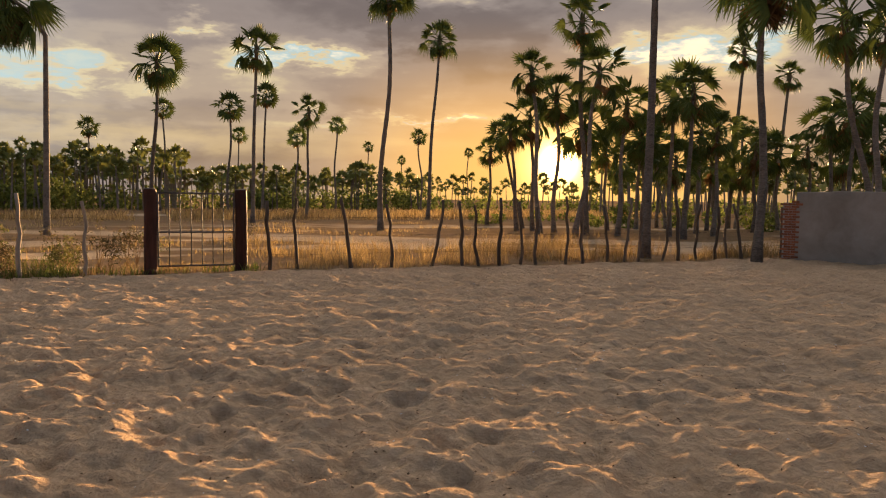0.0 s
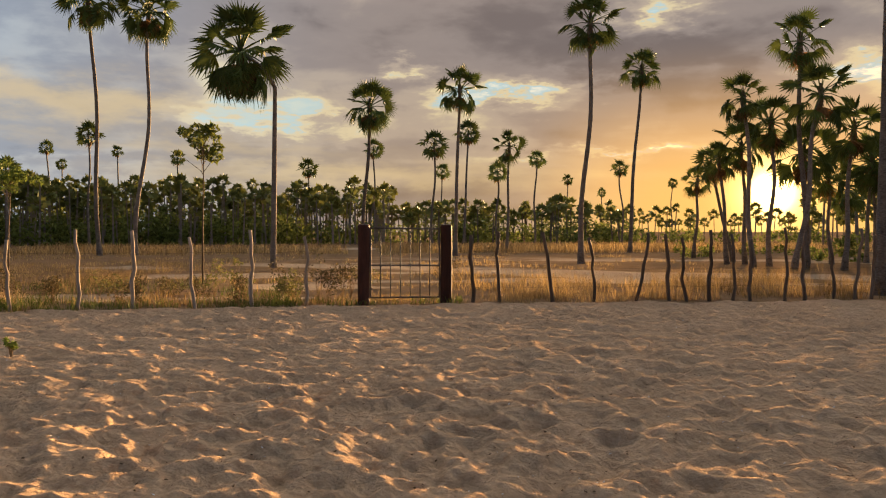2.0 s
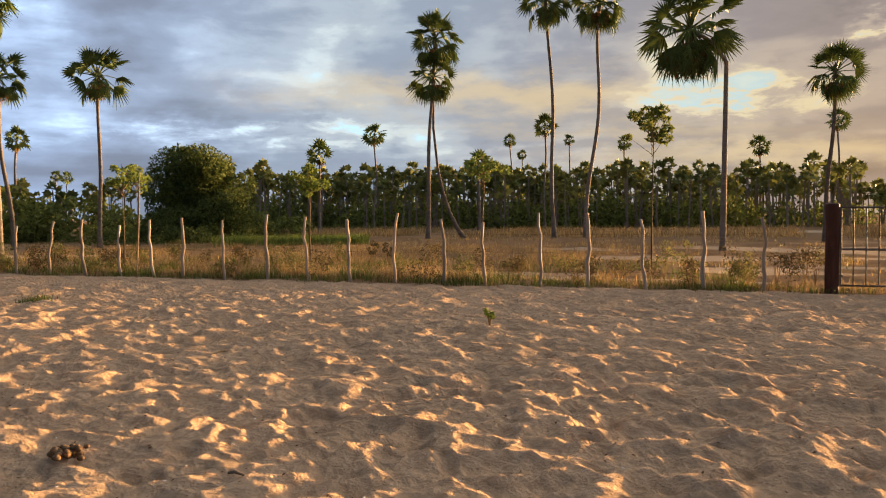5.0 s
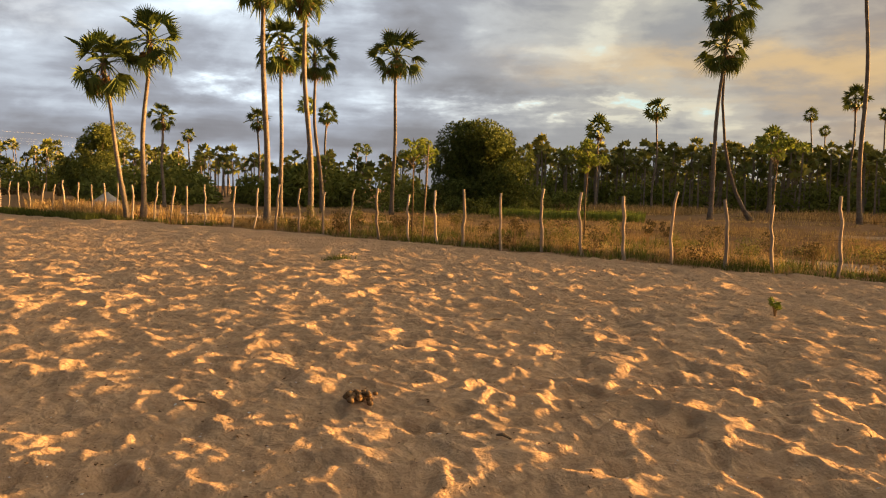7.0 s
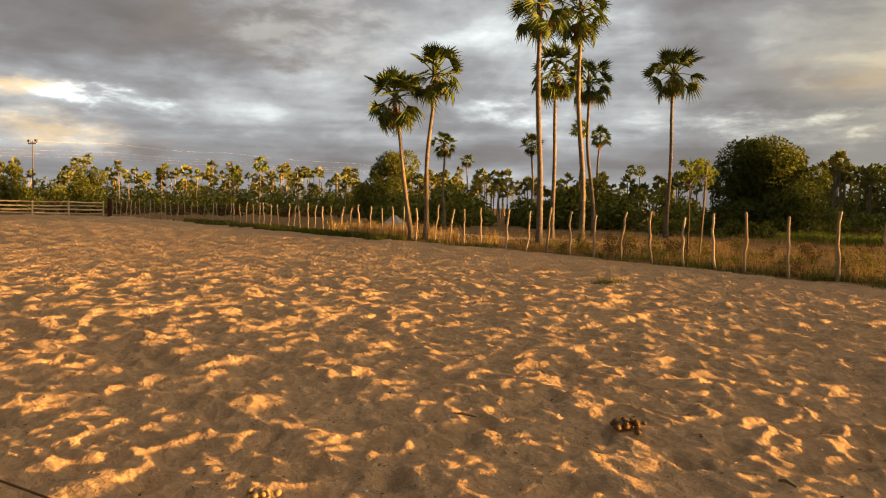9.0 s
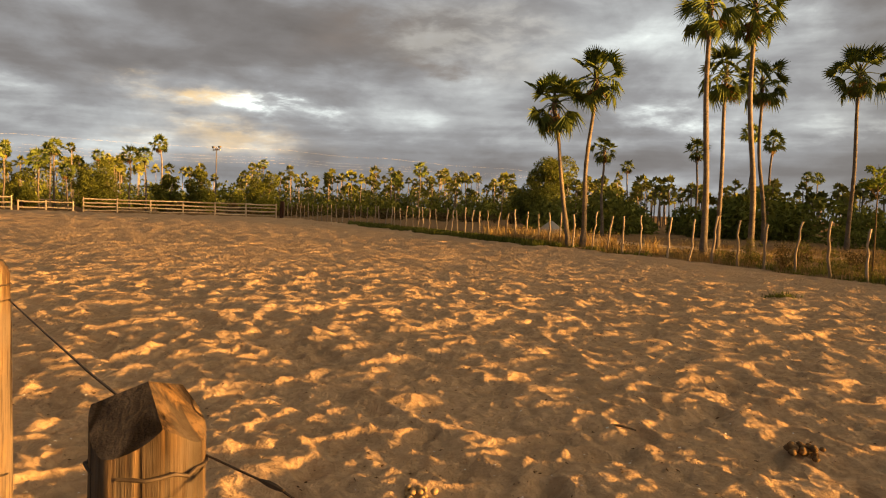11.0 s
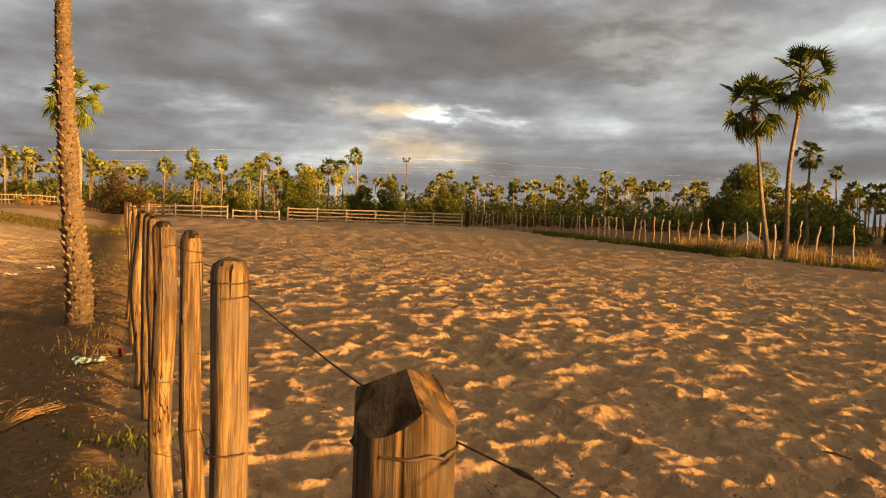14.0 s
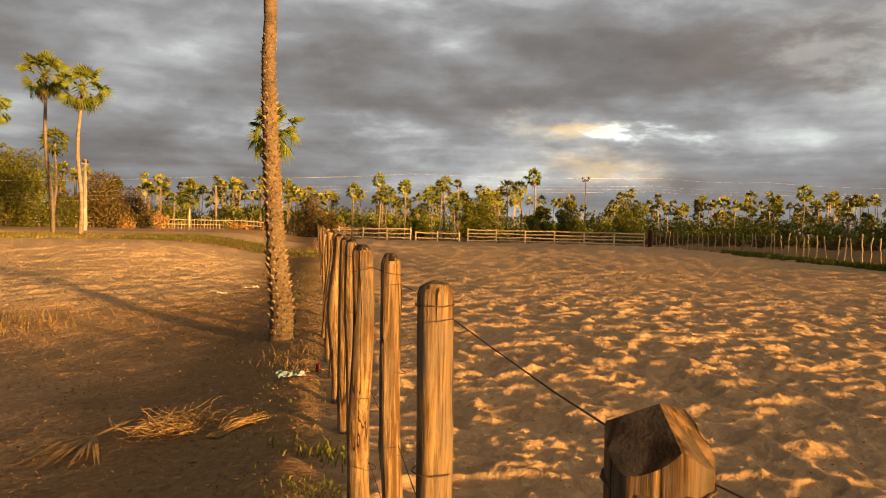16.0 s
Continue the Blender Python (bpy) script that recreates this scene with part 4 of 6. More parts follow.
def tree(name, x, y, height, radius, clumps, leaves, size, label, category="tree", mat=None, low=0.25, seed=1, trunk_r=0.16, group=""):
    rng, dice = np.random.default_rng(seed), random.Random(seed)
    ob = thing(name, label, category, (x, y, 0), 0, group)
    centres = []
    for k in range(clumps):
        z = height * (low + (0.88 - low) * dice.random() ** 1.25)
        reach = radius * math.sqrt(max(0.08, 1 - (max(0.0, z / height - 0.25) / 0.7) ** 2)) * dice.uniform(0.2, 0.84)
        a = 2.39996 * k + dice.uniform(-0.4, 0.4)
        centres.append((reach * math.cos(a), reach * math.sin(a), z, radius * dice.uniform(0.18, 0.42)))
    bm = bmesh.new()
    fork = Vector((dice.uniform(-0.1, 0.1), dice.uniform(-0.1, 0.1), height * low * 0.9))
    tube(bm, [(0, 0, -0.1), fork * 0.5, fork], [trunk_r * 1.3, trunk_r, trunk_r * 0.85], 8, True, 0.08, dice)
    part("trunk", bm, BARK, ob, smooth=True)
    for k in range(0, clumps, max(1, clumps // 7)):
        bm = bmesh.new()
        end = Vector(centres[k][:3])
        tube(bm, [fork * 0.92, fork.lerp(end, 0.5) + Vector((0, 0, -0.04 * height)), end], [trunk_r * 0.6, trunk_r * 0.4, trunk_r * 0.12], 6, True)
        part("limb", bm, BARK, ob, smooth=True)
    verts, faces = leaf_cloud(rng, centres, leaves, size)
    from_arrays("crown", verts, faces, mat or LEAF, ob)
    return ob


def hedge(seed, spots, leaves, size, label, mat=None):
    """An uneven belt of undergrowth: clumps at (x, y, z, radius)."""
    rng = np.random.default_rng(seed)
    verts, faces = leaf_cloud(rng, spots, leaves, size)
    ob = from_arrays("undergrowth", verts, faces, mat or LEAF)
    return tagged(ob, label, "bushes", kind="stuff")


def belt(seed, az0, az1, near, far, amount, low, high):
    rng = random.Random(seed)
    out = []
    for _ in range(amount):
        az, d, r = radians(rng.uniform(az0, az1)), rng.uniform(near, far), rng.uniform(low, high)
        out.append((-math.sin(az) * d, math.cos(az) * d, r * rng.uniform(0.3, 1.0), r))
    return out


hedge(11, belt(12, 20, 66, 94, 112, 200, 1.0, 2.3), 26040, 0.293, "dark undergrowth at the foot of the palm grove")
hedge(21, belt(22, 25, 66, 112, 135, 200, 2.2, 3.4), 35960, 0.329, "dark trees deep inside the palm grove")
hedge(13, belt(14, -34, 14, 100, 125, 110, 0.7, 1.3), 6820, 0.293, "low dark scrub on the horizon")
hedge(35, belt(36, 0, 21, 104, 122, 70, 1.2, 2.2), 7000, 0.3, "dark scrub between the trunks of the far grove")
hedge(19, belt(20, -25, -11.5, 42, 60, 14, 0.4, 0.8), 2170, 0.146, "dark low bushes under the palms against the sun")
hedge(27, belt(28, -12, -2, 44, 62, 12, 0.3, 0.7), 1240, 0.134, "thin scrub between the palm trunks")
hedge(15, belt(16, 69, 92, 62, 78, 44, 0.9, 2.2), 16000, 0.281, "mixed dark green trees and bushes behind the field")
hedge(23, belt(24, 56, 69, 60, 72, 30, 0.5, 1.2), 7440, 0.183, "low green bushes round the large tree")
hedge(33, belt(34, 60, 71, 50, 57, 26, 0.3, 0.7), 4200, 0.13, "dark green bushes in the field before the large tree")
hedge(17, belt(18, 90, 160, 112, 126, 210, 0.5, 1.3), 18600, 0.293, "green undergrowth at the foot of the sunlit grove")
hedge(29, belt(30, 84, 160, 128, 150, 340, 1.6, 2.8), 48360, 0.329, "dense dark green trees under the sunlit palms")
hedge(25, belt(26, 84, 160, 165, 200, 170, 2.0, 3.4), 14880, 0.439, "dark trees deep inside the sunlit grove")

hedge(31, belt(32, 86, 118, 92, 106, 120, 0.35, 0.8), 7440, 0.195, "brown dry scrub along the field beyond the stake fence", LEAF_DRY)

tree("bushy_tree", -52.0, 25.8, 6.7, 3.8, 64, 46000, 0.125, "large dense round dark green tree behind the dry field", mat=LEAF_DEEP, seed=3, low=0.08, trunk_r=0.25)
tree("broadleaf_tree", -75.0, -0.6, 7.0, 3.4, 30, 19500, 0.12, "dark green broadleaf tree beside the leaning palms", seed=4, low=0.2)
tree("broadleaf_tree", -36.1, -71.5, 7.9, 4.6, 34, 21000, 0.12, "tall olive-green broadleaf tree lit by low sun", mat=LEAF_OLIVE, seed=5, low=0.15)
tree("broadleaf_tree", -29.5, -76.0, 7.4, 4.0, 28, 15000, 0.12, "tall olive-green broadleaf tree lit by low sun", mat=LEAF_OLIVE, seed=6, low=0.15)
tree("dry_tree", -45.3, -72.0, 5.9, 4.6, 30, 18000, 0.12, "wide brownish half-dry tree behind the yard", mat=LEAF_DRY, seed=7, low=0.15)
tree("broadleaf_tree", -74.2, -54.5, 4.3, 1.8, 14, 6600, 0.12, "small leafy green tree behind the rail fence", seed=8, low=0.2)
tree("broadleaf_tree", -78.3, -48.4, 6.0, 3.3, 26, 15000, 0.12, "wide dark green tree behind the rail fence", seed=9, low=0.15)
tree("broadleaf_tree", -81.7, -42.4, 4.2, 1.8, 14, 6600, 0.12, "small dark green tree behind the rail fence", seed=10, low=0.12)
tree("broadleaf_tree", -83.3, -39.2, 5.1, 2.2, 16, 7800, 0.12, "dark green tree beside the lamp pole", seed=12, low=0.2)
tree("broadleaf_tree", -86.0, -32.7, 4.8, 2.3, 16, 7800, 0.12, "dark green tree behind the corner post", seed=13, low=0.12)
tree("dry_tree", -66.5, -63.7, 4.6, 3.0, 18, 8400, 0.12, "low brownish tree behind the fence's end", mat=LEAF_DRY, seed=14, low=0.12)

# ---- fences ----


def post_mesh(name, seed, h, r, crook, mat, sides=7, steps=7, point=False):
    rng = random.Random(seed)
    bm = bmesh.new()
    points, radii = [], []
    ox = oy = 0.0
    lean = rng.uniform(-crook, crook) * 0.6, rng.uniform(-crook, crook) * 0.6
    for k in range(steps + 1):
        s = k / steps
        points.append((ox + lean[0] * s, oy + lean[1] * s, -0.2 + (h + 0.2) * s))
        radii.append(r * (1.12 - 0.25 * s) * rng.uniform(0.92, 1.08))
        ox += rng.uniform(-crook, crook) * 0.32
        oy += rng.uniform(-crook, crook) * 0.32
    if point:
        radii.append(r * 0.45)
        points.append((points[-1][0], points[-1][1], h + r * 0.7))
    tube(bm, points, radii, sides, True, 0.07, rng)
    mesh = bpy.data.meshes.new(name)
    bm.to_mesh(mesh)
    bm.free()
    mesh.materials.append(mat)
    mesh.polygons.foreach_set("use_smooth", [True] * len(mesh.polygons))
    return mesh


CROOKED = [post_mesh("post", 70 + s, 1.48 + 0.07 * (s % 3), 0.036 + 0.007 * (s % 2), 0.16, WOOD_STAKE) for s in range(9)]
BACKLIT_CROOKED = [post_mesh("post", 70 + s, 1.48 + 0.07 * (s % 3), 0.036 + 0.007 * (s % 2), 0.16, WOOD_BACKLIT) for s in range(9)]
far_fence = thing("stake_fence", "fence of crooked weathered stakes and wire along the sand", "fence")


def along(line, t):
    for (ax, ay), (bx, by) in zip(line, line[1:]):
        size = math.hypot(bx - ax, by - ay)
        if t <= size:
            return ax + (bx - ax) * t / size, ay + (by - ay) * t / size
        t -= size
    return line[-1]


def fence_wire(parent, points, height, seed, r=0.004, sag=0.012):
    rng = random.Random(seed)
    bm = bmesh.new()
    line = []
    for (ax, ay), (bx, by) in zip(points, points[1:]):
        slack = 0.0 if math.hypot(ax, ay) < 1.6 else 0.015
        for k in range(3):
            s = k / 3
            line.append((ax + (bx - ax) * s, ay + (by - ay) * s, height + rng.uniform(-slack, slack) - sag * math.sin(s * math.pi)))
    line.append((*points[-1], height))
    tube(bm, line, [r] * len(line), 4, False)
    return part("wire", bm, WIRE, parent)


NEAR_STAKES = [0.03, 1.39, 1.9, 2.26, 2.9, 3.45, 3.96, 4.73, 5.18, 5.63, 6.42, 6.84, 7.73, 8.1, 8.68, 9.22, 9.61, 10.46, 11.4, 12.4, 13.55, 14.14, 17.78, 18.87, 20.01, 21.19, 22.29, 23.61, 24.59, 25.83, 27.02, 28.17, 29.43, 30.74, 32.0, 33.05, 34.29, 35.6, 36.95, 38.25, 39.51, 40.84]
FAR_STAKES = [41.99, 43.24, 44.78, 45.81, 46.9, 48.1, 49.56, 50.78, 51.54, 52.55, 53.83, 54.76, 55.92, 56.95, 57.94, 59.12, 60.07, 60.96, 61.97, 63.1, 64.03, 65.33, 66.61, 67.65, 68.63, 69.54, 70.9, 71.99, 73.11, 74.04, 75.12, 76.74, 78.01]
spots = NEAR_STAKES + FAR_STAKES + [79.4 + 1.35 * k for k in range(18)]
for k, t in enumerate(spots):
    x, y = along(FAR_FENCE, t)
    rng = random.Random(200 + k)
    m = pose(x, y, 0, rng.uniform(-4.0, 4.0), rng.uniform(-4.0, 4.0), rng.uniform(0, 360)) @ Matrix.Diagonal((1, 1, rng.uniform(0.95, 1.04), 1))
    # stakes that stand against the sun get the wood with shade in its colour
    shared("post", (BACKLIT_CROOKED if t < 15 else CROOKED)[k % 9], far_fence, m)
for seed, z in enumerate((0.35, 0.75, 1.15)):
    fence_wire(far_fence, [along(FAR_FENCE, t) for t in spots if t < 14.5], z, seed, 0.003)
    fence_wire(far_fence, [along(FAR_FENCE, t) for t in spots if t > 17], z, seed, 0.003)

# ---- grass ----


def blades(name, seed, x, y, low, high, wide, mat, label, lean=0.75):
    """Grass blades at given places, joined."""
    rng = np.random.default_rng(seed)
    amount = len(x)
    z = ground_height(x, y) - 0.01
    h = rng.uniform(low, high, amount)
    turn, tilt = rng.uniform(0, 6.283, amount), rng.uniform(0.05, lean, amount)
    dx, dy = np.cos(turn) * np.sin(tilt) * h, np.sin(turn) * np.sin(tilt) * h
    ax = rng.uniform(0, 6.283, amount)
    wx, wy = np.cos(ax) * wide, np.sin(ax) * wide
    root = np.stack([x, y, z], -1)
    side = np.stack([wx, wy, np.zeros(amount)], -1)
    mid = root + np.stack([dx * 0.4, dy * 0.4, h * 0.6], -1)
    tip = root + np.stack([dx, dy, h * np.cos(tilt)], -1)
    verts = np.stack([root - side, root + side, mid + side * 0.7, mid - side * 0.7, tip], 1).reshape(-1, 3)
    i = np.arange(amount)[:, None] * 5
    faces = np.concatenate([i + [0, 1, 2], i + [0, 2, 3], i + [3, 2, 4]])
    ob = from_arrays(name, verts, faces, mat)
    return tagged(ob, label, "grass", kind="stuff")


def strip(seed, amount, t0, t1, low, high, clump=0.0, size=1.0, tight=1.0):
    """Places behind the far fence, from low to high metres into the field."""
    rng = np.random.default_rng(seed)
    lengths = [math.hypot(b[0] - a[0], b[1] - a[1]) for a, b in zip(FAR_FENCE, FAR_FENCE[1:])]
    t = rng.uniform(t0, t1, amount)
    off = low + (high - low) * rng.uniform(0, 1, amount) ** tight
    x, y, start = np.zeros(amount), np.zeros(amount), 0.0
    for (a, b), size_ in zip(zip(FAR_FENCE, FAR_FENCE[1:]), lengths):
        on = (t >= (start if start > 0 else -1e9)) & (t < start + size_ + (1e9 if b == FAR_FENCE[-1] else 0))
        dx, dy = (b[0] - a[0]) / size_, (b[1] - a[1]) / size_
        x = np.where(on, a[0] + dx * (t - start) + dy * off, x)
        y = np.where(on, a[1] + dy * (t - start) - dx * off, y)
        start += size_
    if clump:
        keep = waves(x, y, size, seed) + 0.4 * waves(x, y, size * 0.3, seed + 1) > clump
        x, y = x[keep], y[keep]
    bare = zones(x, y)[1] > 0.45
    return x[~bare], y[~bare]


blades("fence_grass", 1, *strip(101, 22000, 0, 46, -0.25, 1.6, 0.1, 0.9), 0.06, 0.26, 0.005, GRASS_DRY, "pale dry grass along the foot of the fence")
blades("fence_weeds", 2, *strip(102, 16000, 14, 60, -0.35, 1.1, 0.05, 1.1), 0.05, 0.24, 0.007, GRASS_GREEN, "short green weeds along the foot of the fence")
blades("sunny_grass", 3, *strip(103, 30000, -2, 14, 0.2, 12, 0.15, 1.1, 1.5), 0.12, 0.6, 0.005, GRASS_DRY, "golden dry grass against the low sun")
blades("tall_grass", 4, *strip(104, 60000, 23, 48, 0.6, 20, 0.2, 1.3, 1.5), 0.14, 0.52, 0.0045, GRASS_TALL, "tall brown dry grass filling the field", 1.25)
blades("low_grass", 9, *strip(109, 44000, 21, 48, 0.4, 24, 0.22, 1.1, 1.3), 0.06, 0.26, 0.006, GRASS_TALL, "short brown dry grass between the taller clumps", 1.3)
blades("field_weeds", 8, *strip(108, 34000, 18, 46, 0.0, 7, 0.2, 0.8, 1.3), 0.08, 0.4, 0.007, GRASS_GREEN, "yellow-green weeds among the dry grass", 1.25)
blades("field_grass", 5, *strip(105, 76000, 0, 62, 1, 52, 0.3, 2.2, 1.1), 0.06, 0.26, 0.012, GRASS_TALL, "short straw-coloured tufts across the field")
blades("far_grass", 6, *strip(106, 30000, -30, 70, 38, 62, 0.0, 5.0), 0.25, 0.85, 0.02, GRASS_TALL, "band of tall dry grass before the palm grove")
blades("green_strip", 7, *strip(107, 30000, 50, 82, -1.5, 0.6, -0.4, 1.5), 0.1, 0.34, 0.014, GRASS_GREEN, "green grass strip along the sand's edge")
blades("golden_grass", 10, *strip(110, 5200, 46, 58, -0.5, 2.2, 0.12, 1.6), 0.3, 0.95, 0.013, GRASS_TALL, "tall golden grass among the fence stakes", 0.8)
crop_rng = np.random.default_rng(77)
crop_az, crop_d = np.radians(crop_rng.uniform(52, 63, 5000)), crop_rng.uniform(45, 50, 5000)
blades("crop_grass", 12, -np.sin(crop_az) * crop_d, np.cos(crop_az) * crop_d, 0.3, 0.75, 0.02, LEAF_LIGHT, "strip of fresh green grass at the back of the field")



def weed_bush(x, y, high, wide, leaves, seed, mat, label):
    """A small leafy or dry field weed: stems and many leaves."""
    rng, dice = np.random.default_rng(seed), random.Random(seed)
    ob = thing("weed_bush", label, "weed", (x, y, float(ground_height(np.array([x]), np.array([y]))[0])))
    centres = []
    for k in range(7):
        a = 2.4 * k + dice.uniform(-0.4, 0.4)
        c = (wide * dice.uniform(0.2, 0.8) * math.cos(a), wide * dice.uniform(0.2, 0.8) * math.sin(a), high * dice.uniform(0.35, 0.95), wide * dice.uniform(0.25, 0.45))
        centres.append(c)
        bm = bmesh.new()
        tube(bm, [(0, 0, -0.03), (c[0] * 0.4, c[1] * 0.4, c[2] * 0.6), c[:3]], [0.008, 0.006, 0.003], 4, False)
        part("stem", bm, TWIG, ob)
    verts, faces = leaf_cloud(rng, centres, round(leaves * 1.5), 0.032)
    from_arrays("leaves", verts, faces, mat, ob)
    return ob


weed_bush(-7.6, 15.7, 0.75, 0.45, 420, 1, WEED, "leafy yellow-green weed beside the gate")
weed_bush(-7.1, 16.4, 1.05, 0.35, 120, 2, LEAF_DRY, "tall dry weed with bare stalks beside the gate")
weed_bush(-6.7, 17.4, 0.9, 0.4, 90, 3, LEAF_DRY, "tall dry weed with bare stalks beyond the gate")
for k in range(64):
    rng = random.Random(400 + k)
    t = 18.5 + k * 0.45 + rng.uniform(-0.4, 0.4)
    x, y = along(FAR_FENCE, t)
    out = 0.4 + 9.0 * rng.random() ** 1.6
    green = rng.random() < 0.45
    weed_bush(x + 0.41 * out, y + 0.91 * out, rng.uniform(0.35, 0.9), rng.uniform(0.22, 0.5), rng.randrange(120, 260), 30 + k, WEED if green else LEAF_DRY, "small yellow-green weed in the dry grass" if green else "small dry brown weed in the dry grass")

weed_bush(-7.45, 7.95, 0.22, 0.09, 60, 61, LEAF_LIGHT, "small green plant growing alone in the sand")

# ---- the gate ----
gate_a, gate_b = Vector((-5.73, 15.67, 0)), Vector((-4.13, 16.52, 0))
run = (gate_b - gate_a).length
gate = thing("gate", "barred grey metal gate hung between dark red wooden posts", "gate", gate_a, math.degrees(math.atan2(gate_b.y - gate_a.y, gate_b.x - gate_a.x)))
for k, at in enumerate((0.0, run)):
    rng = random.Random(300 + k)
    bm = bmesh.new()
    tube(bm, [(at, 0, -0.2), (at, 0, 0.6), (at + 0.01, 0, 1.2), (at, 0, 1.71), (at, 0, 1.73)], [0.128, 0.125, 0.122, 0.125, 0.11], 14, True, 0.03, rng)
    post = part("gate_post", bm, WOOD_RED, gate, "dark red-brown round timber post", smooth=False)
    bm = bmesh.new()
    tube(bm, [(at, 0, 1.731), (at, 0, 1.745)], [0.112, 0.1], 14, True)
    part("post_top", bm, WOOD_POST, post, "pale sawn post top")
    for z in ((0.35, 1.45) if k == 0 else (1.0,)):
        bm = bmesh.new()
        step = -0.05 if k else 0.05
        box(bm, at + step * 2 - 0.05, -0.02, z - 0.02, at + step * 2 + 0.09, 0.02, z + 0.02, 0.004)
        part("hinge" if k == 0 else "latch", bm, STEEL, gate)
for z in (0.17, 0.86, 1.655):
    bm = bmesh.new()
    tube(bm, [(0.15, 0, z), (run - 0.15, 0, z - 0.01)], [0.019, 0.019], 8)
    part("rail", bm, STEEL, gate, smooth=True)
for k in range(8):
    x = 0.15 + (run - 0.3) * k / 7
    bm = bmesh.new()
    tube(bm, [(x, 0, 0.16), (x, 0, 1.66)], [0.0125, 0.0125] if 0 < k < 7 else [0.018, 0.018], 8)
    bar = part("bar", bm, STEEL, gate, smooth=True)
    if 0 < k < 7:
        bm = bmesh.new()
        tube(bm, [(x, 0, 0.825), (x, 0, 0.845), (x, 0, 0.875), (x, 0, 0.895)], [0.014, 0.028, 0.028, 0.014], 8)
        part("collar", bm, STEEL, bar)

# ---- the plastered wall and its brick end ----
wall = thing("wall_east", "rough off-white plastered masonry wall with exposed brick end", "wall")
wall["kind"] = "structure"
wa, wb = Vector((9.75, 21.2, 0)), Vector((15.2, 14.3, 0))
wdir = (wb - wa).normalized()
wside = Vector((-wdir.y, wdir.x, 0))


def wall_point(s, o, z):
    return wa + wdir * s + wside * o + Vector((0, 0, z))


bm = bmesh.new()
steps = 24
rng = random.Random(8)
rows = []
for k in range(steps + 1):
    s = (wb - wa).length * k / steps
    top = 1.86 + rng.uniform(-0.012, 0.012)
    rows.append([bm.verts.new(wall_point(s, -0.09, -0.2)), bm.verts.new(wall_point(s, -0.085 + rng.uniform(-0.006, 0.006), 0.9)), bm.verts.new(wall_point(s, -0.08, top - 0.02)), bm.verts.new(wall_point(s, -0.06, top)), bm.verts.new(wall_point(s, 0.06, top)), bm.verts.new(wall_point(s, 0.09, top - 0.02)), bm.verts.new(wall_point(s, 0.09, -0.2))])
for a, b in zip(rows, rows[1:]):
    for j in range(6):
        bm.faces.new((a[j], b[j], b[j + 1], a[j + 1]))
bm.faces.new(rows[0])
bm.faces.new(rows[-1][::-1])
part("plaster_body", bm, PLASTER, wall)

brick_mesh = bpy.data.meshes.new("brick")
bm = box(bmesh.new(), -0.1, -0.048, -0.029, 0.1, 0.048, 0.029, 0.006)
bm.to_mesh(brick_mesh)
bm.free()
brick_mesh.materials.append(BRICK)
facing = math.degrees(math.atan2(wdir.y, wdir.x))
rng = random.Random(61)
for row in range(24):
    for col in range(3):
        for deep in (-0.052, 0.052):
            if row == 23 and col == 0:
                continue
            s = -0.31 + 0.21 * col + (0.1 if row % 2 else 0.0) - (0.02 if row > 20 else 0)
            if s > 0.1:
                continue
            m = pose(*wall_point(s, deep, 0.02 + 0.068 * row), rng.uniform(-1, 1), 0, facing + rng.uniform(-1.5, 1.5))
            shared("brick", brick_mesh, wall, m)
bm = bmesh.new()
box(bm, -0.17, -0.09, -0.2, 0.17, 0.09, 1.56)
core = part("mortar", bm, CONCRETE, wall)
core.matrix_basis = pose(*wall_point(-0.19, 0, 0), 0, 0, facing)

# ---- fence on this side: thick weathered posts ----
near_fence = thing("post_fence", "fence of thick weathered timber posts tied with wire", "fence")


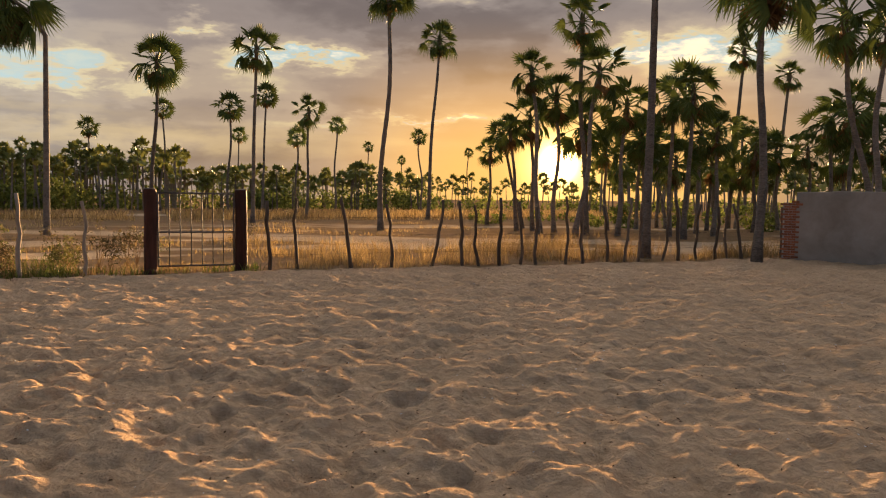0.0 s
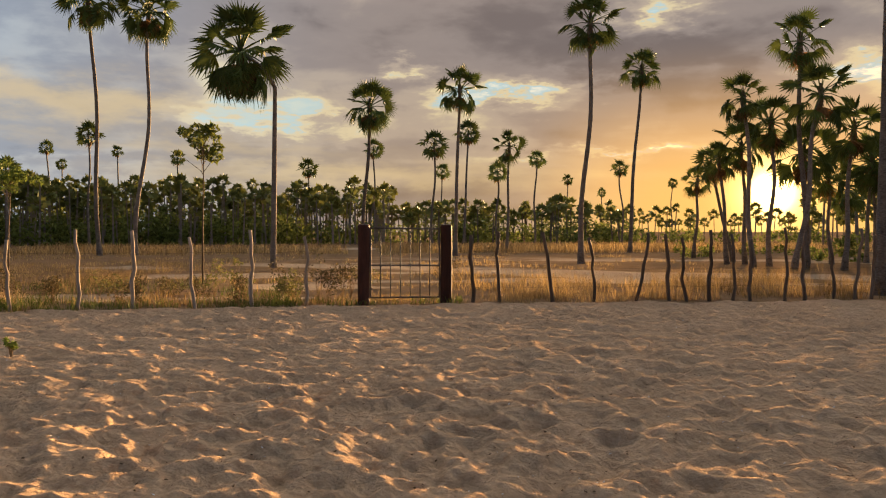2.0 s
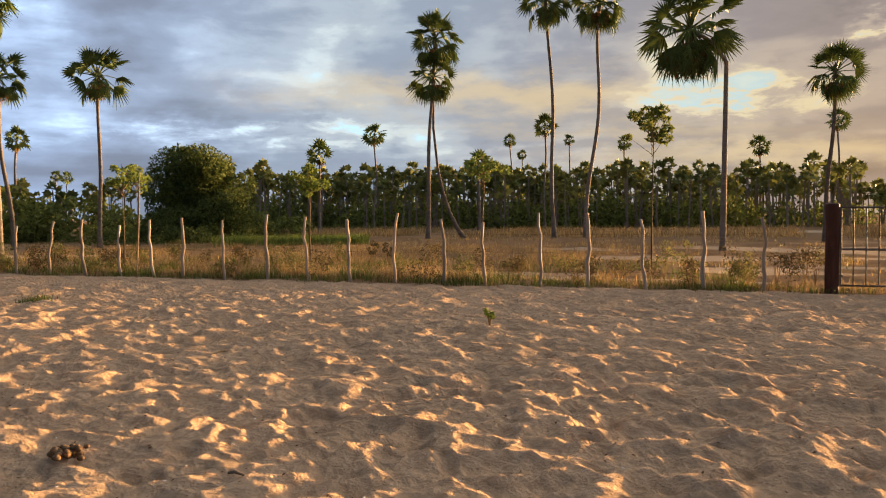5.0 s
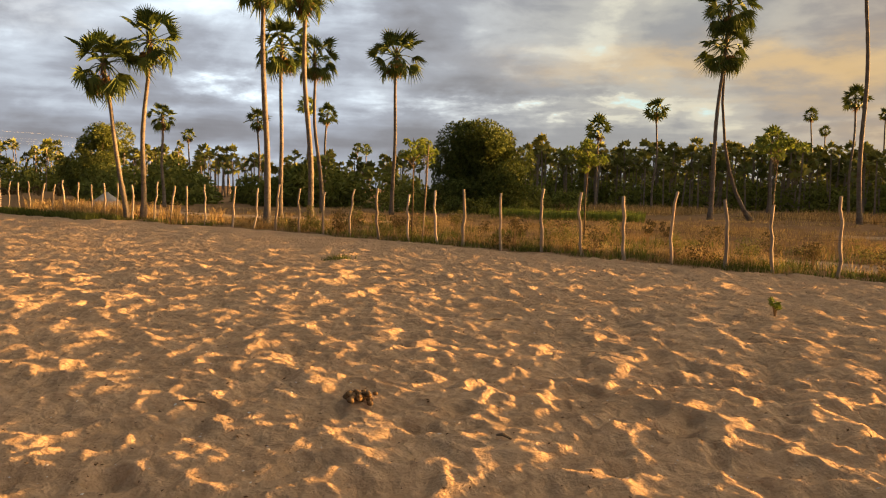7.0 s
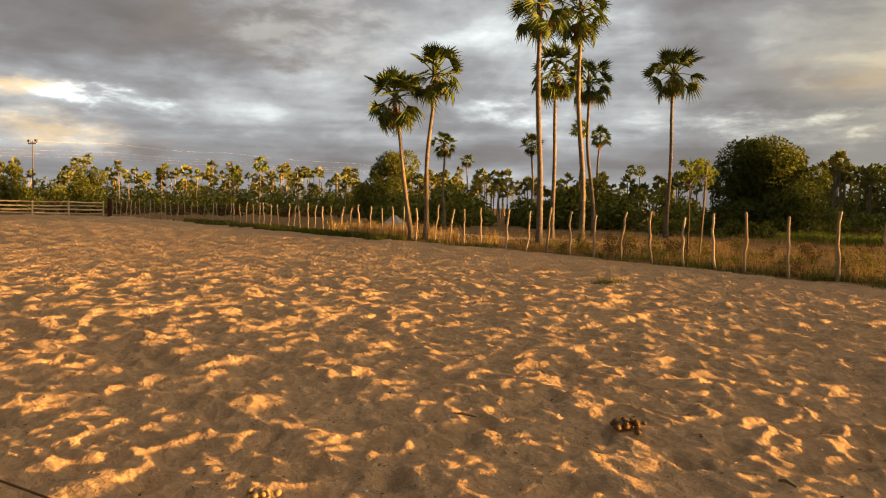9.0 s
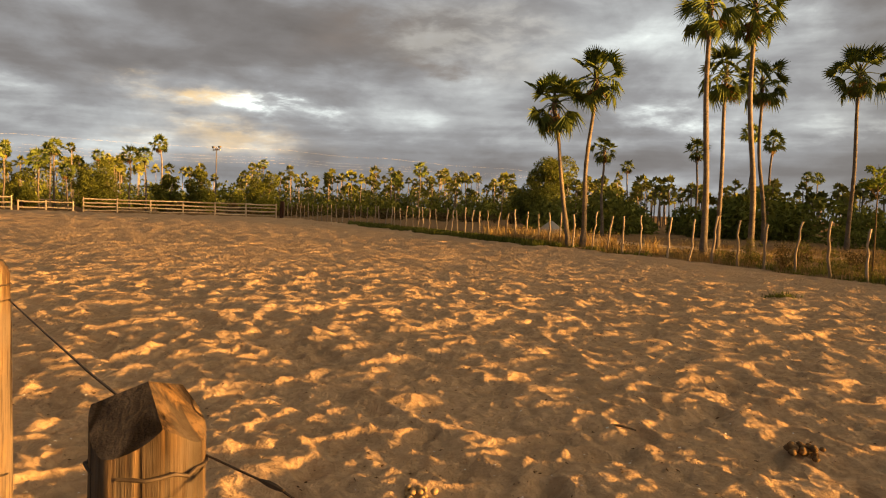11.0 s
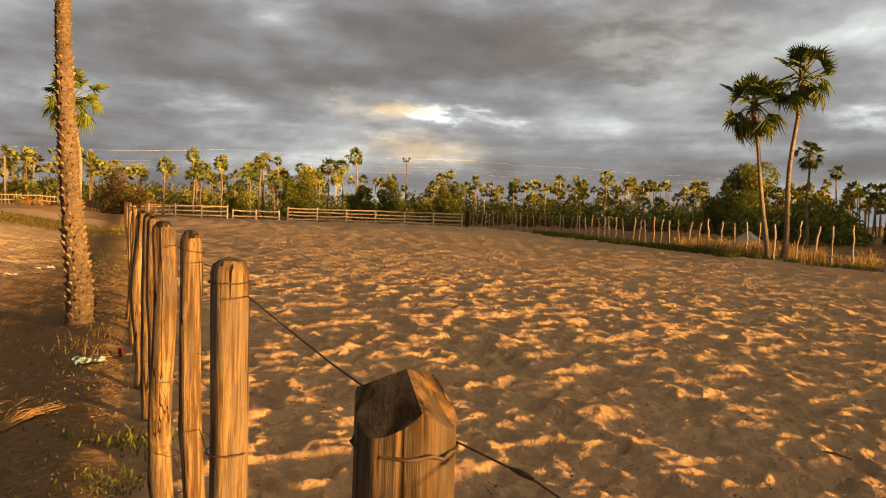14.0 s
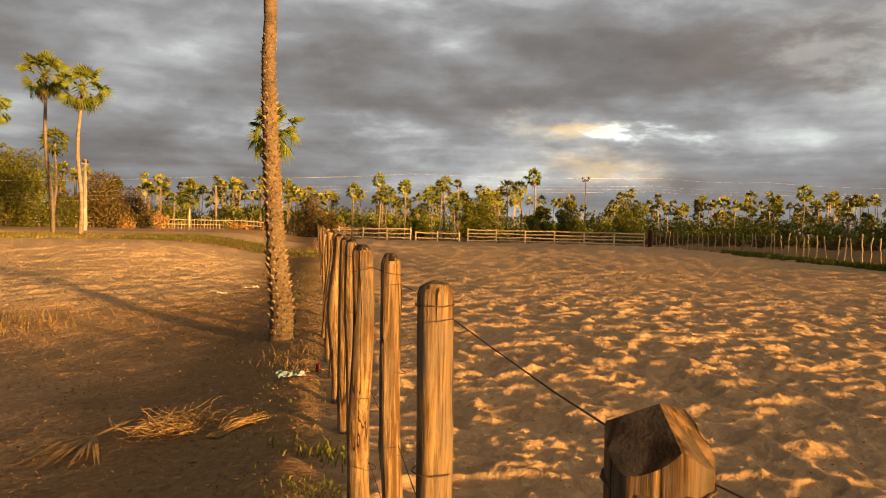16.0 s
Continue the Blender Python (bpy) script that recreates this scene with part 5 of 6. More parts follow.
def cracked_post(x, y, h, r, seed, lean=(0, 0), sides=16, steps=10, chisel=(), sway=1.0):
    """A weathered log set upright, with long cracks and knots; chisel: planes (normal, drop below the tip) that hew the top."""
    rng = random.Random(seed)
    bm = bmesh.new()
    cracks = [(rng.uniform(0, 6.28), rng.uniform(0.05, 0.13) * min(1, sway), rng.uniform(-0.5, 0.5)) for _ in range(3)]
    if sway < 0.2:
        cracks = []
    knots = [(rng.uniform(0.25, 0.95), rng.uniform(0, 6.28), rng.uniform(0.08, 0.22) * min(1, sway)) for _ in range(5)]
    turns = [rng.uniform(0, 6.28) for _ in range(6)]
    bend = [rng.uniform(-0.8, 0.8) * r * sway for _ in range(4)]
    rings = []
    levels = [k / steps for k in range(steps + 1)]
    if sway > 0.2:
        levels = [s for s in levels if s * (h + 0.3) < h + 0.22] + [1 - d / (h + 0.3) for d in (0.06, 0.042, 0.028, 0.016, 0.007, 0.0)]
    for k, s in enumerate(levels):
        z = -0.3 + (h + 0.3) * s
        # the sway dies out at the top, so that the tip stays over its mark
        ox = lean[0] * s + (bend[0] * math.sin(3.0 * s + turns[4]) + bend[1] * math.sin(7 * s)) * (1 - s**3)
        oy = lean[1] * s + (bend[2] * math.sin(3.4 * s + turns[5]) + bend[3] * math.sin(6 * s)) * (1 - s**3)
        ring = []
        worn = 1.0 if chisel and sway < 0.2 else math.sqrt(max(0.02, min(1.0, (h + 0.012 - z) / 0.05)))
        for j in range(sides):
            a = 2 * math.pi * j / sides
            rr = worn * r * (1.06 - 0.06 * s) * (1 + 0.05 * math.sin(2 * a + turns[0] + 1.2 * s) + 0.03 * math.sin(3 * a + turns[1] - 2 * s) + 0.018 * math.sin(7 * a + turns[2] + 3 * s) + rng.uniform(-0.008, 0.008))
            for at, deep, twist in cracks:
                gap = abs((a - at - twist * s + math.pi) % (2 * math.pi) - math.pi)
                rr *= 1 - deep * math.exp(-((gap * sides / (6.0 if sides < 60 else 4.0)) ** 2)) * (0.4 + 0.6 * s)
            for at, turn, big in knots:
                gap = abs((a - turn + math.pi) % (2 * math.pi) - math.pi)
                rr *= 1 + big * math.exp(-((gap / 0.4) ** 2) - ((s - at) * (h + 0.3) / 0.055) ** 2)
            ring.append(bm.verts.new((ox + rr * math.cos(a), oy + rr * math.sin(a), z)))
        rings.append(ring)
    for a, b in zip(rings, rings[1:]):
        for j in range(sides):
            bm.faces.new((a[j], a[(j + 1) % sides], b[(j + 1) % sides], b[j]))
    bm.faces.new(rings[-1])
    tip = Vector((lean[0], lean[1], h))
    for normal, drop in chisel:
        cut = bmesh.ops.bisect_plane(bm, geom=bm.verts[:] + bm.edges[:] + bm.faces[:], plane_co=tip - Vector((0, 0, drop)), plane_no=normal, clear_outer=True)
        edges = [e for e in cut["geom_cut"] if isinstance(e, bmesh.types.BMEdge)]
        bmesh.ops.holes_fill(bm, edges=edges, sides=0)
    for edge in bm.edges:
        edge.smooth = len(edge.link_faces) < 2 or edge.calc_face_angle(0.0) < 0.6
    ob = part("post", bm, WOOD_OLD if sway < 0.2 else WOOD_LOG, near_fence, smooth=True)
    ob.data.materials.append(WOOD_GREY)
    # upward cuts take the end grain; the first post's north cut keeps its side wood
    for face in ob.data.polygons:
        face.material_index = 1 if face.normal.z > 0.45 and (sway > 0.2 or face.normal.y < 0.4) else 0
    ob.matrix_basis = pose(x, y, 0)
    return ob


def wire_loop(x, y, z, r, seed, tilt=0.0):
    rng = random.Random(seed)
    bm = bmesh.new()
    line = [(x + (r + rng.uniform(0.001, 0.004)) * math.cos(a), y + (r + rng.uniform(0.001, 0.004)) * math.sin(a), z + tilt * r * math.cos(a + 1) + rng.uniform(-0.002, 0.002)) for a in [2 * math.pi * k / 26 for k in range(27)]]
    tube(bm, line, [0.0016] * 27, 6, False)
    return part("wire_tie", bm, WIRE, near_fence)


near_posts = [(-0.622, -0.283, 1.421, 0.0425, (0, 0)), (-1.515, -1.13, 1.437, 0.041, (0.0, 0.0)), (-2.33, -1.91, 1.45, 0.04, (0.03, -0.064)), (-3.0, -2.62, 1.457, 0.05, (0.02, -0.045)), (-3.87, -3.45, 1.46, 0.042, (0.02, -0.05)), (-4.72, -4.25, 1.46, 0.05, (0, 0)), (-5.55, -5.06, 1.47, 0.053, (0, 0.03))]
for k in range(68):
    rng = random.Random(500 + k)
    s = 7.9 + k * 1.1 + rng.uniform(-0.25, 0.25)
    near_posts.append((NEAR_AT.x + NEAR_DIR.x * s + rng.uniform(-0.08, 0.08), NEAR_AT.y + NEAR_DIR.y * s + rng.uniform(-0.08, 0.08), rng.uniform(1.3, 1.5), rng.uniform(0.045, 0.062), (rng.uniform(-0.07, 0.07), rng.uniform(-0.07, 0.07))))
for k, (x, y, h, r, lean) in enumerate(near_posts):
    rng = random.Random(700 + k)
    x, y = x - lean[0], y - lean[1]
    if k == 0:
        # three hewn slopes that meet in a blunt point
        cut = [((1.049, -0.092, 1.0), 0.0), ((-0.055, 1.06, 1.0), 0.0), ((-0.394, -0.584, 1.0), 0.0)]
    elif k == 1:
        cut = [((0.3, -0.42, 1.0), 0.002), ((0.1, 0.45, 1.0), 0.0), ((-0.4, -0.1, 1.0), 0.006)]
    else:
        cut = [((rng.uniform(-0.4, 0.4), rng.uniform(-0.4, 0.4), 1.0), 0.004), ((rng.uniform(-0.8, 0.8), rng.uniform(-0.8, 0.8), 1.0), 0.0)]
    cracked_post(x, y, h + (0.04 if k == 0 else 0.004), r, 800 + k, lean, 72 if k == 0 else 48 if k < 4 else 28 if k < 9 else 9, 34 if k < 4 else 20 if k < 9 else 7, [(n_, d_ + (0.04 if k == 0 else 0.004)) for n_, d_ in cut] if k < 2 else (), (0.15, 0.35, 1.0, 1.6, 1.6, 1.3, 1.3)[k] if k < 7 else 1.2)
    if k < 9:
        for z in (1.36, 1.0, 0.68, 0.36) if k > 0 else (1.357, 0.9):
            wire_loop(x + lean[0] * z / h, y + lean[1] * z / h, z + (rng.uniform(-0.03, 0.03) if k else 0), r * (1.06 if k > 0 else 0.985), 900 + k * 7 + int(z * 100), rng.uniform(-0.3, 0.3) if k else 0.06)
for seed, z in enumerate((1.35, 0.73, 0.38)):
    fence_wire(near_fence, [(p[0] - 0.69 * p[3], p[1] + 0.72 * p[3]) for p in near_posts], z, 40 + seed, 0.0016, 0.01)

bm = bmesh.new()
tube(bm, [(-0.66, -0.265, 1.357), (-0.64, -0.235, 1.357), (-0.6, -0.165, 1.352), (-0.45, 0.06, 1.31), (-0.3, 0.32, 1.15), (-0.25, 0.5, 0.6), (-0.3, 0.55, 0.0)], [0.001] * 7, 5, False)
part("wire", bm, WIRE, near_fence, "loose slack wire end")
bm = bmesh.new()
tube(bm, [(-0.612, -0.186, 1.3535), (-0.607, -0.177, 1.353), (-0.603, -0.17, 1.3525), (-0.598, -0.162, 1.352)], [0.0012, 0.0026, 0.0024, 0.0012], 6, True)
part("wire_knot", bm, WIRE, near_fence)

# ---- rail fence at the arena's end ----


def rail_fence(points, rails, height, label, heavy=None):
    ob = thing("rail_fence", label, "fence")
    rng = random.Random(len(points) * 7 + int(height * 100) + int(abs(points[0][0])))
    for x, y in points:
        bm = bmesh.new()
        tube(bm, [(x, y, -0.2), (x + rng.uniform(-0.03, 0.03), y, height * 0.5), (x, y, height + rng.uniform(0.03, 0.12))], [0.09, 0.08, 0.075], 8, True, 0.06, rng)
        part("post", bm, WOOD_RAIL, ob)
    for a, b in zip(points, points[1:]):
        for k in range(rails):
            z = height * (k + 0.55) / (rails - 0.3)
            bm = bmesh.new()
            mid = ((a[0] + b[0]) / 2, (a[1] + b[1]) / 2, z + rng.uniform(-0.06, 0.03))
            tube(bm, [(*a, z + rng.uniform(-0.04, 0.04)), mid, (*b, z + rng.uniform(-0.04, 0.04))], [0.065, 0.07, 0.06], 7, True, 0.06, rng)
            part("rail", bm, WOOD_RAIL, ob)
    return ob


def between(a, b, k):
    return [(a[0] + (b[0] - a[0]) * i / k, a[1] + (b[1] - a[1]) * i / k) for i in range(k + 1)]


rail_fence(between((-79.6, -28.9), (-71.6, -45.9), 6), 4, 1.35, "bleached rough timber rail fence closing the sand arena")
rail_fence(between((-71.0, -46.6), (-68.4, -50.6), 2), 2, 0.95, "low sagging rails beside the taller rail fence")
rail_fence(between((-68.0, -51.0), (-63.3, -57.2), 3), 3, 1.3, "bleached rail fence meeting the post fence")
corner = thing("corner_post", "heavy dark timber post at the arena's corner", "post", (-80.0, -28.4, 0))
bm = bmesh.new()
tube(bm, [(0, 0, -0.2), (0.02, 0, 0.8), (0, 0, 1.7), (0, 0, 1.74)], [0.22, 0.21, 0.2, 0.16], 10, True, 0.08, random.Random(3))
part("shaft", bm, WOOD_RED, corner)

# ---- the scarred palm beside the near fence ----
scarred = thing("palm_tree", "carnauba palm trunk ridged with spiralling leaf scars", "palm tree", (-7.95, -8.31, 0))
stem = [(0.0, 0.0, -0.35), (0.0, 0.0, 0.25), (0.07, -0.07, 1.11), (0.12, -0.12, 2.08), (0.16, -0.16, 3.13), (0.18, -0.18, 3.93), (0.16, -0.17, 4.5), (0.22, -0.2, 6.0), (0.4, -0.35, 8.2)]
stem_r = [0.215, 0.165, 0.136, 0.118, 0.107, 0.098, 0.093, 0.09, 0.08]


def stem_at(z):
    for (a, ra), (b, rb) in zip(zip(stem, stem_r), zip(stem[1:], stem_r[1:])):
        if z <= b[2]:
            s = (z - a[2]) / (b[2] - a[2])
            return Vector(a).lerp(Vector(b), s), ra + (rb - ra) * s
    return Vector(stem[-1]), stem_r[-1]


bm = bmesh.new()
zs = [-0.3 + 0.14 * k for k in range(61)]
tube(bm, [stem_at(z)[0] for z in zs], [stem_at(z)[1] * (1.02 if k % 2 else 0.97) for k, z in enumerate(zs)], 14, True, 0.03, random.Random(2))
trunk = part("trunk", bm, TRUNK_DARK, scarred, "grey trunk with pale rings", smooth=True)
rng = random.Random(31)
z, turn = -0.1, 0.0
while z < 4.25:
    at, r = stem_at(z)
    turn += 2.39996 + rng.uniform(-0.1, 0.1)
    out = Vector((math.cos(turn), math.sin(turn), 0))
    side = Vector((-out.y, out.x, 0))
    size = rng.uniform(0.5, 0.74) * (0.75 if z > 3.4 else 1.35 if z < 1.2 else 1.1)
    bm = bmesh.new()
    root = at + out * (r * 0.86)
    low = [bm.verts.new(root + side * w * 0.055 * size + Vector((0, 0, -0.035 * size))) for w in (-1, 0, 1)]
    high = [bm.verts.new(root + side * w * 0.05 * size + Vector((0, 0, 0.05 * size))) for w in (-1, 0, 1)]
    tip = [bm.verts.new(root + out * (0.07 * size) + side * w * 0.022 * size + Vector((0, 0, 0.055 * size))) for w in (-1, 1)]
    bm.faces.new((low[0], low[1], tip[1], tip[0]))
    bm.faces.new((low[1], low[2], tip[1]))
    bm.faces.new((low[0], tip[0], high[0]))
    bm.faces.new((low[2], high[2], tip[1]))
    bm.faces.new((tip[0], tip[1], high[2], high[1], high[0]))
    part("leaf_scar", bm, SCAR, trunk)
    z += 0.0125 + (0.003 if z > 2.5 else 0)
heart = Vector(stem[-1])
bm = bmesh.new()
tube(bm, [heart + Vector((0, 0, -0.4)), heart, heart + Vector((0, 0, 0.4))], [0.1, 0.16, 0.04], 8, True, 0.1, rng)
crown = part("crown", bm, SCAR, scarred, "fibrous palm heart with leaf bases")
for is_dead, m in fan_poses(random.Random(77), 30, 6, 1.7):
    shared("dry_frond" if is_dead else "frond", (DEAD_FANS if is_dead else GREEN_FANS)[0], crown, Matrix.Translation(heart) @ m)

# ---- poles and lines ----


def utility_pole(x, y, h, label, arm=0.0, turn=0.0, lamp=False):
    ob = thing("utility_pole", label, "pole", (x, y, 0), turn)
    bm = bmesh.new()
    tube(bm, [(0, 0, -0.3), (0, 0, h * 0.5), (0, 0, h)], [0.08, 0.07, 0.05] if lamp else [0.17, 0.14, 0.1], 8, True)
    part("shaft", bm, STEEL if lamp else CONCRETE, ob)
    if arm:
        bm = bmesh.new()
        box(bm, -arm, -0.06, h - 0.4, arm, 0.06, h - 0.28, 0.01)
        bar = part("crossarm", bm, CONCRETE, ob)
        for k in (-1, -0.4, 0.4, 1):
            bm = bmesh.new()
            tube(bm, [(k * arm * 0.92, 0, h - 0.28), (k * arm * 0.92, 0, h - 0.2), (k * arm * 0.92, 0, h - 0.12)], [0.03, 0.06, 0.035], 8, True)
            part("insulator", bm, WOOD_RED, bar)
    if lamp:
        for k in (-1, 1):
            bm = bmesh.new()
            box(bm, k * 0.6 - 0.17, -0.12, h - 0.1, k * 0.6 + 0.17, 0.12, h + 0.1, 0.02)
            part("floodlight", bm, STEEL, ob)
    return ob


utility_pole(-29.7, -49.9, 5.6, "pale concrete utility pole beside the road", 0.5, 40)
utility_pole(-53.2, -78.8, 4.6, "pale concrete utility pole beside the road")
utility_pole(-66.9, -87.4, 4.2, "pale concrete utility pole beside the road")
utility_pole(-77.0, -81.5, 4.2, "pale concrete utility pole beside the road")
utility_pole(-86.7, -38.9, 7.8, "tall thin floodlight pole above the trees", 0.7, 60, True)


def power_line(points, drop):
    bm = bmesh.new()
    line = []
    for a, b in zip(points, points[1:]):
        for k in range(8):
            s = k / 8
            line.append(Vector(a).lerp(Vector(b), s) + Vector((0, 0, -drop - 0.25 * math.sin(s * math.pi))))
    line.append(Vector(points[-1]) + Vector((0, 0, -drop)))
    tube(bm, line, [0.006 if drop == 0 else 0.004] * len(line), 4, False)
    return tagged(part("power_line", bm, LINE), "thin overhead power line crossing the grey sky", "power line", "overhead lines")


for drop in (0.0, 1.0, 1.35, 1.7):
    power_line([(-20.0, -64.0, 3.9), (-50.5, -62.1, 6.0), (-72.1, -54.0, 7.6), (-94.4, -33.1, 8.2), (-117.4, -24.9, 8.9), (-150, -8.5, 9.6), (-210, 20, 9.8)], drop)

# ---- tent, litter and plants ----
tent = thing("tent", "small white canvas shelter beyond the stake fence", "tent", (-56.0, 0.1, -0.25), 20)
bm = bmesh.new()
rim = [bm.verts.new((1.0 * math.cos(a), 0.8 * math.sin(a), 0.62 + 0.03 * math.sin(3 * a))) for a in [2 * math.pi * k / 12 for k in range(12)]]
foot = [bm.verts.new((v.co.x * 1.12, v.co.y * 1.12, -0.05)) for v in rim]
peak = [bm.verts.new((-0.2, 0, 1.2)), bm.verts.new((0.2, 0, 1.2))]
for k in range(12):
    a, b = rim[k], rim[(k + 1) % 12]
    bm.faces.new((foot[k], foot[(k + 1) % 12], b, a))
    p, q = peak[0 if a.co.x < 0 else 1], peak[0 if b.co.x < 0 else 1]
    bm.faces.new((a, b, q) if p is q else (a, b, q, p))
part("canvas", bm, CANVAS, tent)


def sapling(x, y, h, spread, leaves, seed, label, stake=False, mat=None):
    rng, dice = np.random.default_rng(seed), random.Random(seed)
    ob = thing("sapling", label, "sapling", (x, y, 0))
    bm = bmesh.new()
    tube(bm, [(0, 0, -0.1), (dice.uniform(-0.05, 0.05), 0, h * 0.4), (dice.uniform(-0.08, 0.08), 0.03, h * 0.8), (0, 0, h)], [0.03, 0.022, 0.014, 0.006], 6, True)
    part("stem", bm, BARK, ob, smooth=True)
    centres = []
    for k in range(15):
        a, z = 2.4 * k + dice.uniform(-0.5, 0.5), h * min(1.0, max(0.74, dice.gauss(0.88, 0.075)))
        reach = spread * dice.uniform(0.15, 1.0) * (1.15 - abs(z / h - 0.86) * 5)
        c = (reach * math.cos(a), reach * math.sin(a), z, spread * dice.uniform(0.14, 0.32))
        centres.append(c)
        bm = bmesh.new()
        tube(bm, [(0, 0, z * 0.86), c[:3]], [0.01, 0.004], 4, False)
        part("twig", bm, BARK, ob)
    verts, faces = leaf_cloud(rng, centres, leaves * 2, 0.085 if mat else 0.066, 0.7)
    from_arrays("leaves", verts, faces, mat or LEAF_LIGHT, ob)
    if stake:
        bm = bmesh.new()
        tube(bm, [(0.5, 0.15, -0.1), (0.62, 0.2, h * 0.5), (0.75, 0.2, h * 0.92)], [0.025, 0.022, 0.018], 6, True)
        part("stake", bm, WOOD_POST, ob)
        bm = bmesh.new()
        tube(bm, [(0.3, 0.2, h * 0.82), (1.15, 0.2, h * 0.84)], [0.014, 0.012], 6, True)
        part("cross_stick", bm, WOOD_POST, ob)
    return ob


sapling(-20.0, 13.4, 3.1, 0.75, 420, 21, "young sapling with sunlit yellow-green leaves behind the fence")
sapling(-22.4, 8.7, 3.15, 0.55, 260, 22, "staked sapling with sparse bright leaves behind the fence", True)
sapling(-23.2, 9.42, 3.1, 0.55, 260, 23, "young sapling with bright leaves beside a stake")
sapling(-12.6, 20.5, 4.75, 0.75, 420, 24, "thin sapling with dark leaves on a bare stem", mat=LEAF)
sapling(-18.0, 18.9, 3.6, 0.8, 420, 25, "young leafy sapling behind the fence")


def lumps(name, x, y, amount, size, seed, mat, label, category):
    rng = random.Random(seed)
    ob = thing(name, label, category, (x, y, float(ground_height(np.array([x]), np.array([y]))[0])))
    for k in range(amount):
        bm = bmesh.new()
        bmesh.ops.create_icosphere(bm, subdivisions=2, radius=size * rng.uniform(0.7, 1.2))
        o = Vector((rng.gauss(0, size * 2.3), rng.gauss(0, size * 1.7), size * rng.uniform(0.1, 2.0)))
        for v in bm.verts:
            v.co = Vector((v.co.x * 1.2, v.co.y, v.co.z * 0.75)) * (1 + 0.25 * noise.noise(v.co * 30 + o * 50)) + o
        part("clod", bm, mat, ob, smooth=True)
    return ob


lumps("dung_heap", -5.34, 1.72, 44, 0.024, 5, DUNG, "heap of dry brown dung lying on the sand", "dung")
lumps("dung_heap", -4.3, -0.65, 22, 0.02, 6, TWIG, "crumbled pale dung scattered on the sand", "dung")


def tuft(name, x, y, amount, spread, low, high, wide, mat, label, seed):
    rng = np.random.default_rng(seed)
    px, py = x + rng.normal(0, spread, amount), y + rng.normal(0, spread, amount)
    ob = blades(name, seed, px, py, low, high, wide, mat, label, 1.45 if mat is GRASS_DRY else 1.0)
    ob["category"] = "plant"
    return ob


tuft("grass_tuft", -16.4, 4.65, 200, 0.16, 0.06, 0.16, 0.008, GRASS_GREEN, "flat green grass tuft growing in the sand", 52)
tuft("weed_clump", -3.5, -3.4, 200, 0.13, 0.02, 0.07, 0.006, GRASS_GREEN, "low green grass clump beside the near fence", 53)
tuft("weed_clump", -4.15, -3.9, 110, 0.12, 0.03, 0.14, 0.007, GRASS_GREEN, "straggling yellow-green weed at a fence post", 54)
tuft("straw_tuft", -6.45, -6.8, 45, 0.22, 0.05, 0.25, 0.003, GRASS_DRY, "dry weed tuft near the palm's foot", 56)
tuft("straw_tuft", -7.3, -7.05, 40, 0.18, 0.05, 0.25, 0.003, GRASS_DRY, "dry weed tuft by the fence", 57)
tuft("straw_tuft", -6.6, -13.1, 520, 0.55, 0.06, 0.3, 0.004, GRASS_DRY, "patch of pale dry grass on the yard", 58)


def brush(x, y, amount, reach, seed, label):
    """A tangle of dry twigs."""
    rng = random.Random(seed)
    ob = thing("dry_brush", label, "brush", (x, y, float(ground_height(np.array([x]), np.array([y]))[0])))
    for k in range(amount):
        bm = bmesh.new()
        a, lift = rng.uniform(0, 6.28), rng.uniform(-0.1, 0.6 if amount < 100 else 0.38)
        size = reach * rng.uniform(0.5, 1.2)
        p = Vector((rng.gauss(0, reach * (0.3 if amount < 100 else 0.55)), rng.gauss(0, reach * 0.35), rng.uniform(0.0, 0.3 * reach if amount > 100 else 0.02)))
        line = [p]
        for s in range(4):
            p = p + Vector((math.cos(a) * math.cos(lift), math.sin(a) * math.cos(lift), math.sin(lift))) * size / 4
            p.z = max(p.z, 0.01)
            line.append(p)
            a += rng.uniform(-1.1, 1.1)
            lift += rng.uniform(-0.6, 0.4)
        tube(bm, line, [0.0035, 0.003, 0.0025, 0.002, 0.001], 4, False)
        part("twig", bm, TWIG, ob)
    return ob


brush(-4.1, -5.5, 300, 0.3, 1, "tangle of sunlit dry twigs on the dirt")
brush(-8.3, -12.2, 26, 0.42, 2, "small dry weed with bare stalks")
brush(-9.2, -12.0, 18, 0.42, 3, "small dry weed with bare stalks")
brush(-6.4, -6.3, 30, 0.25, 4, "grey dry twigs lying beside the palm")

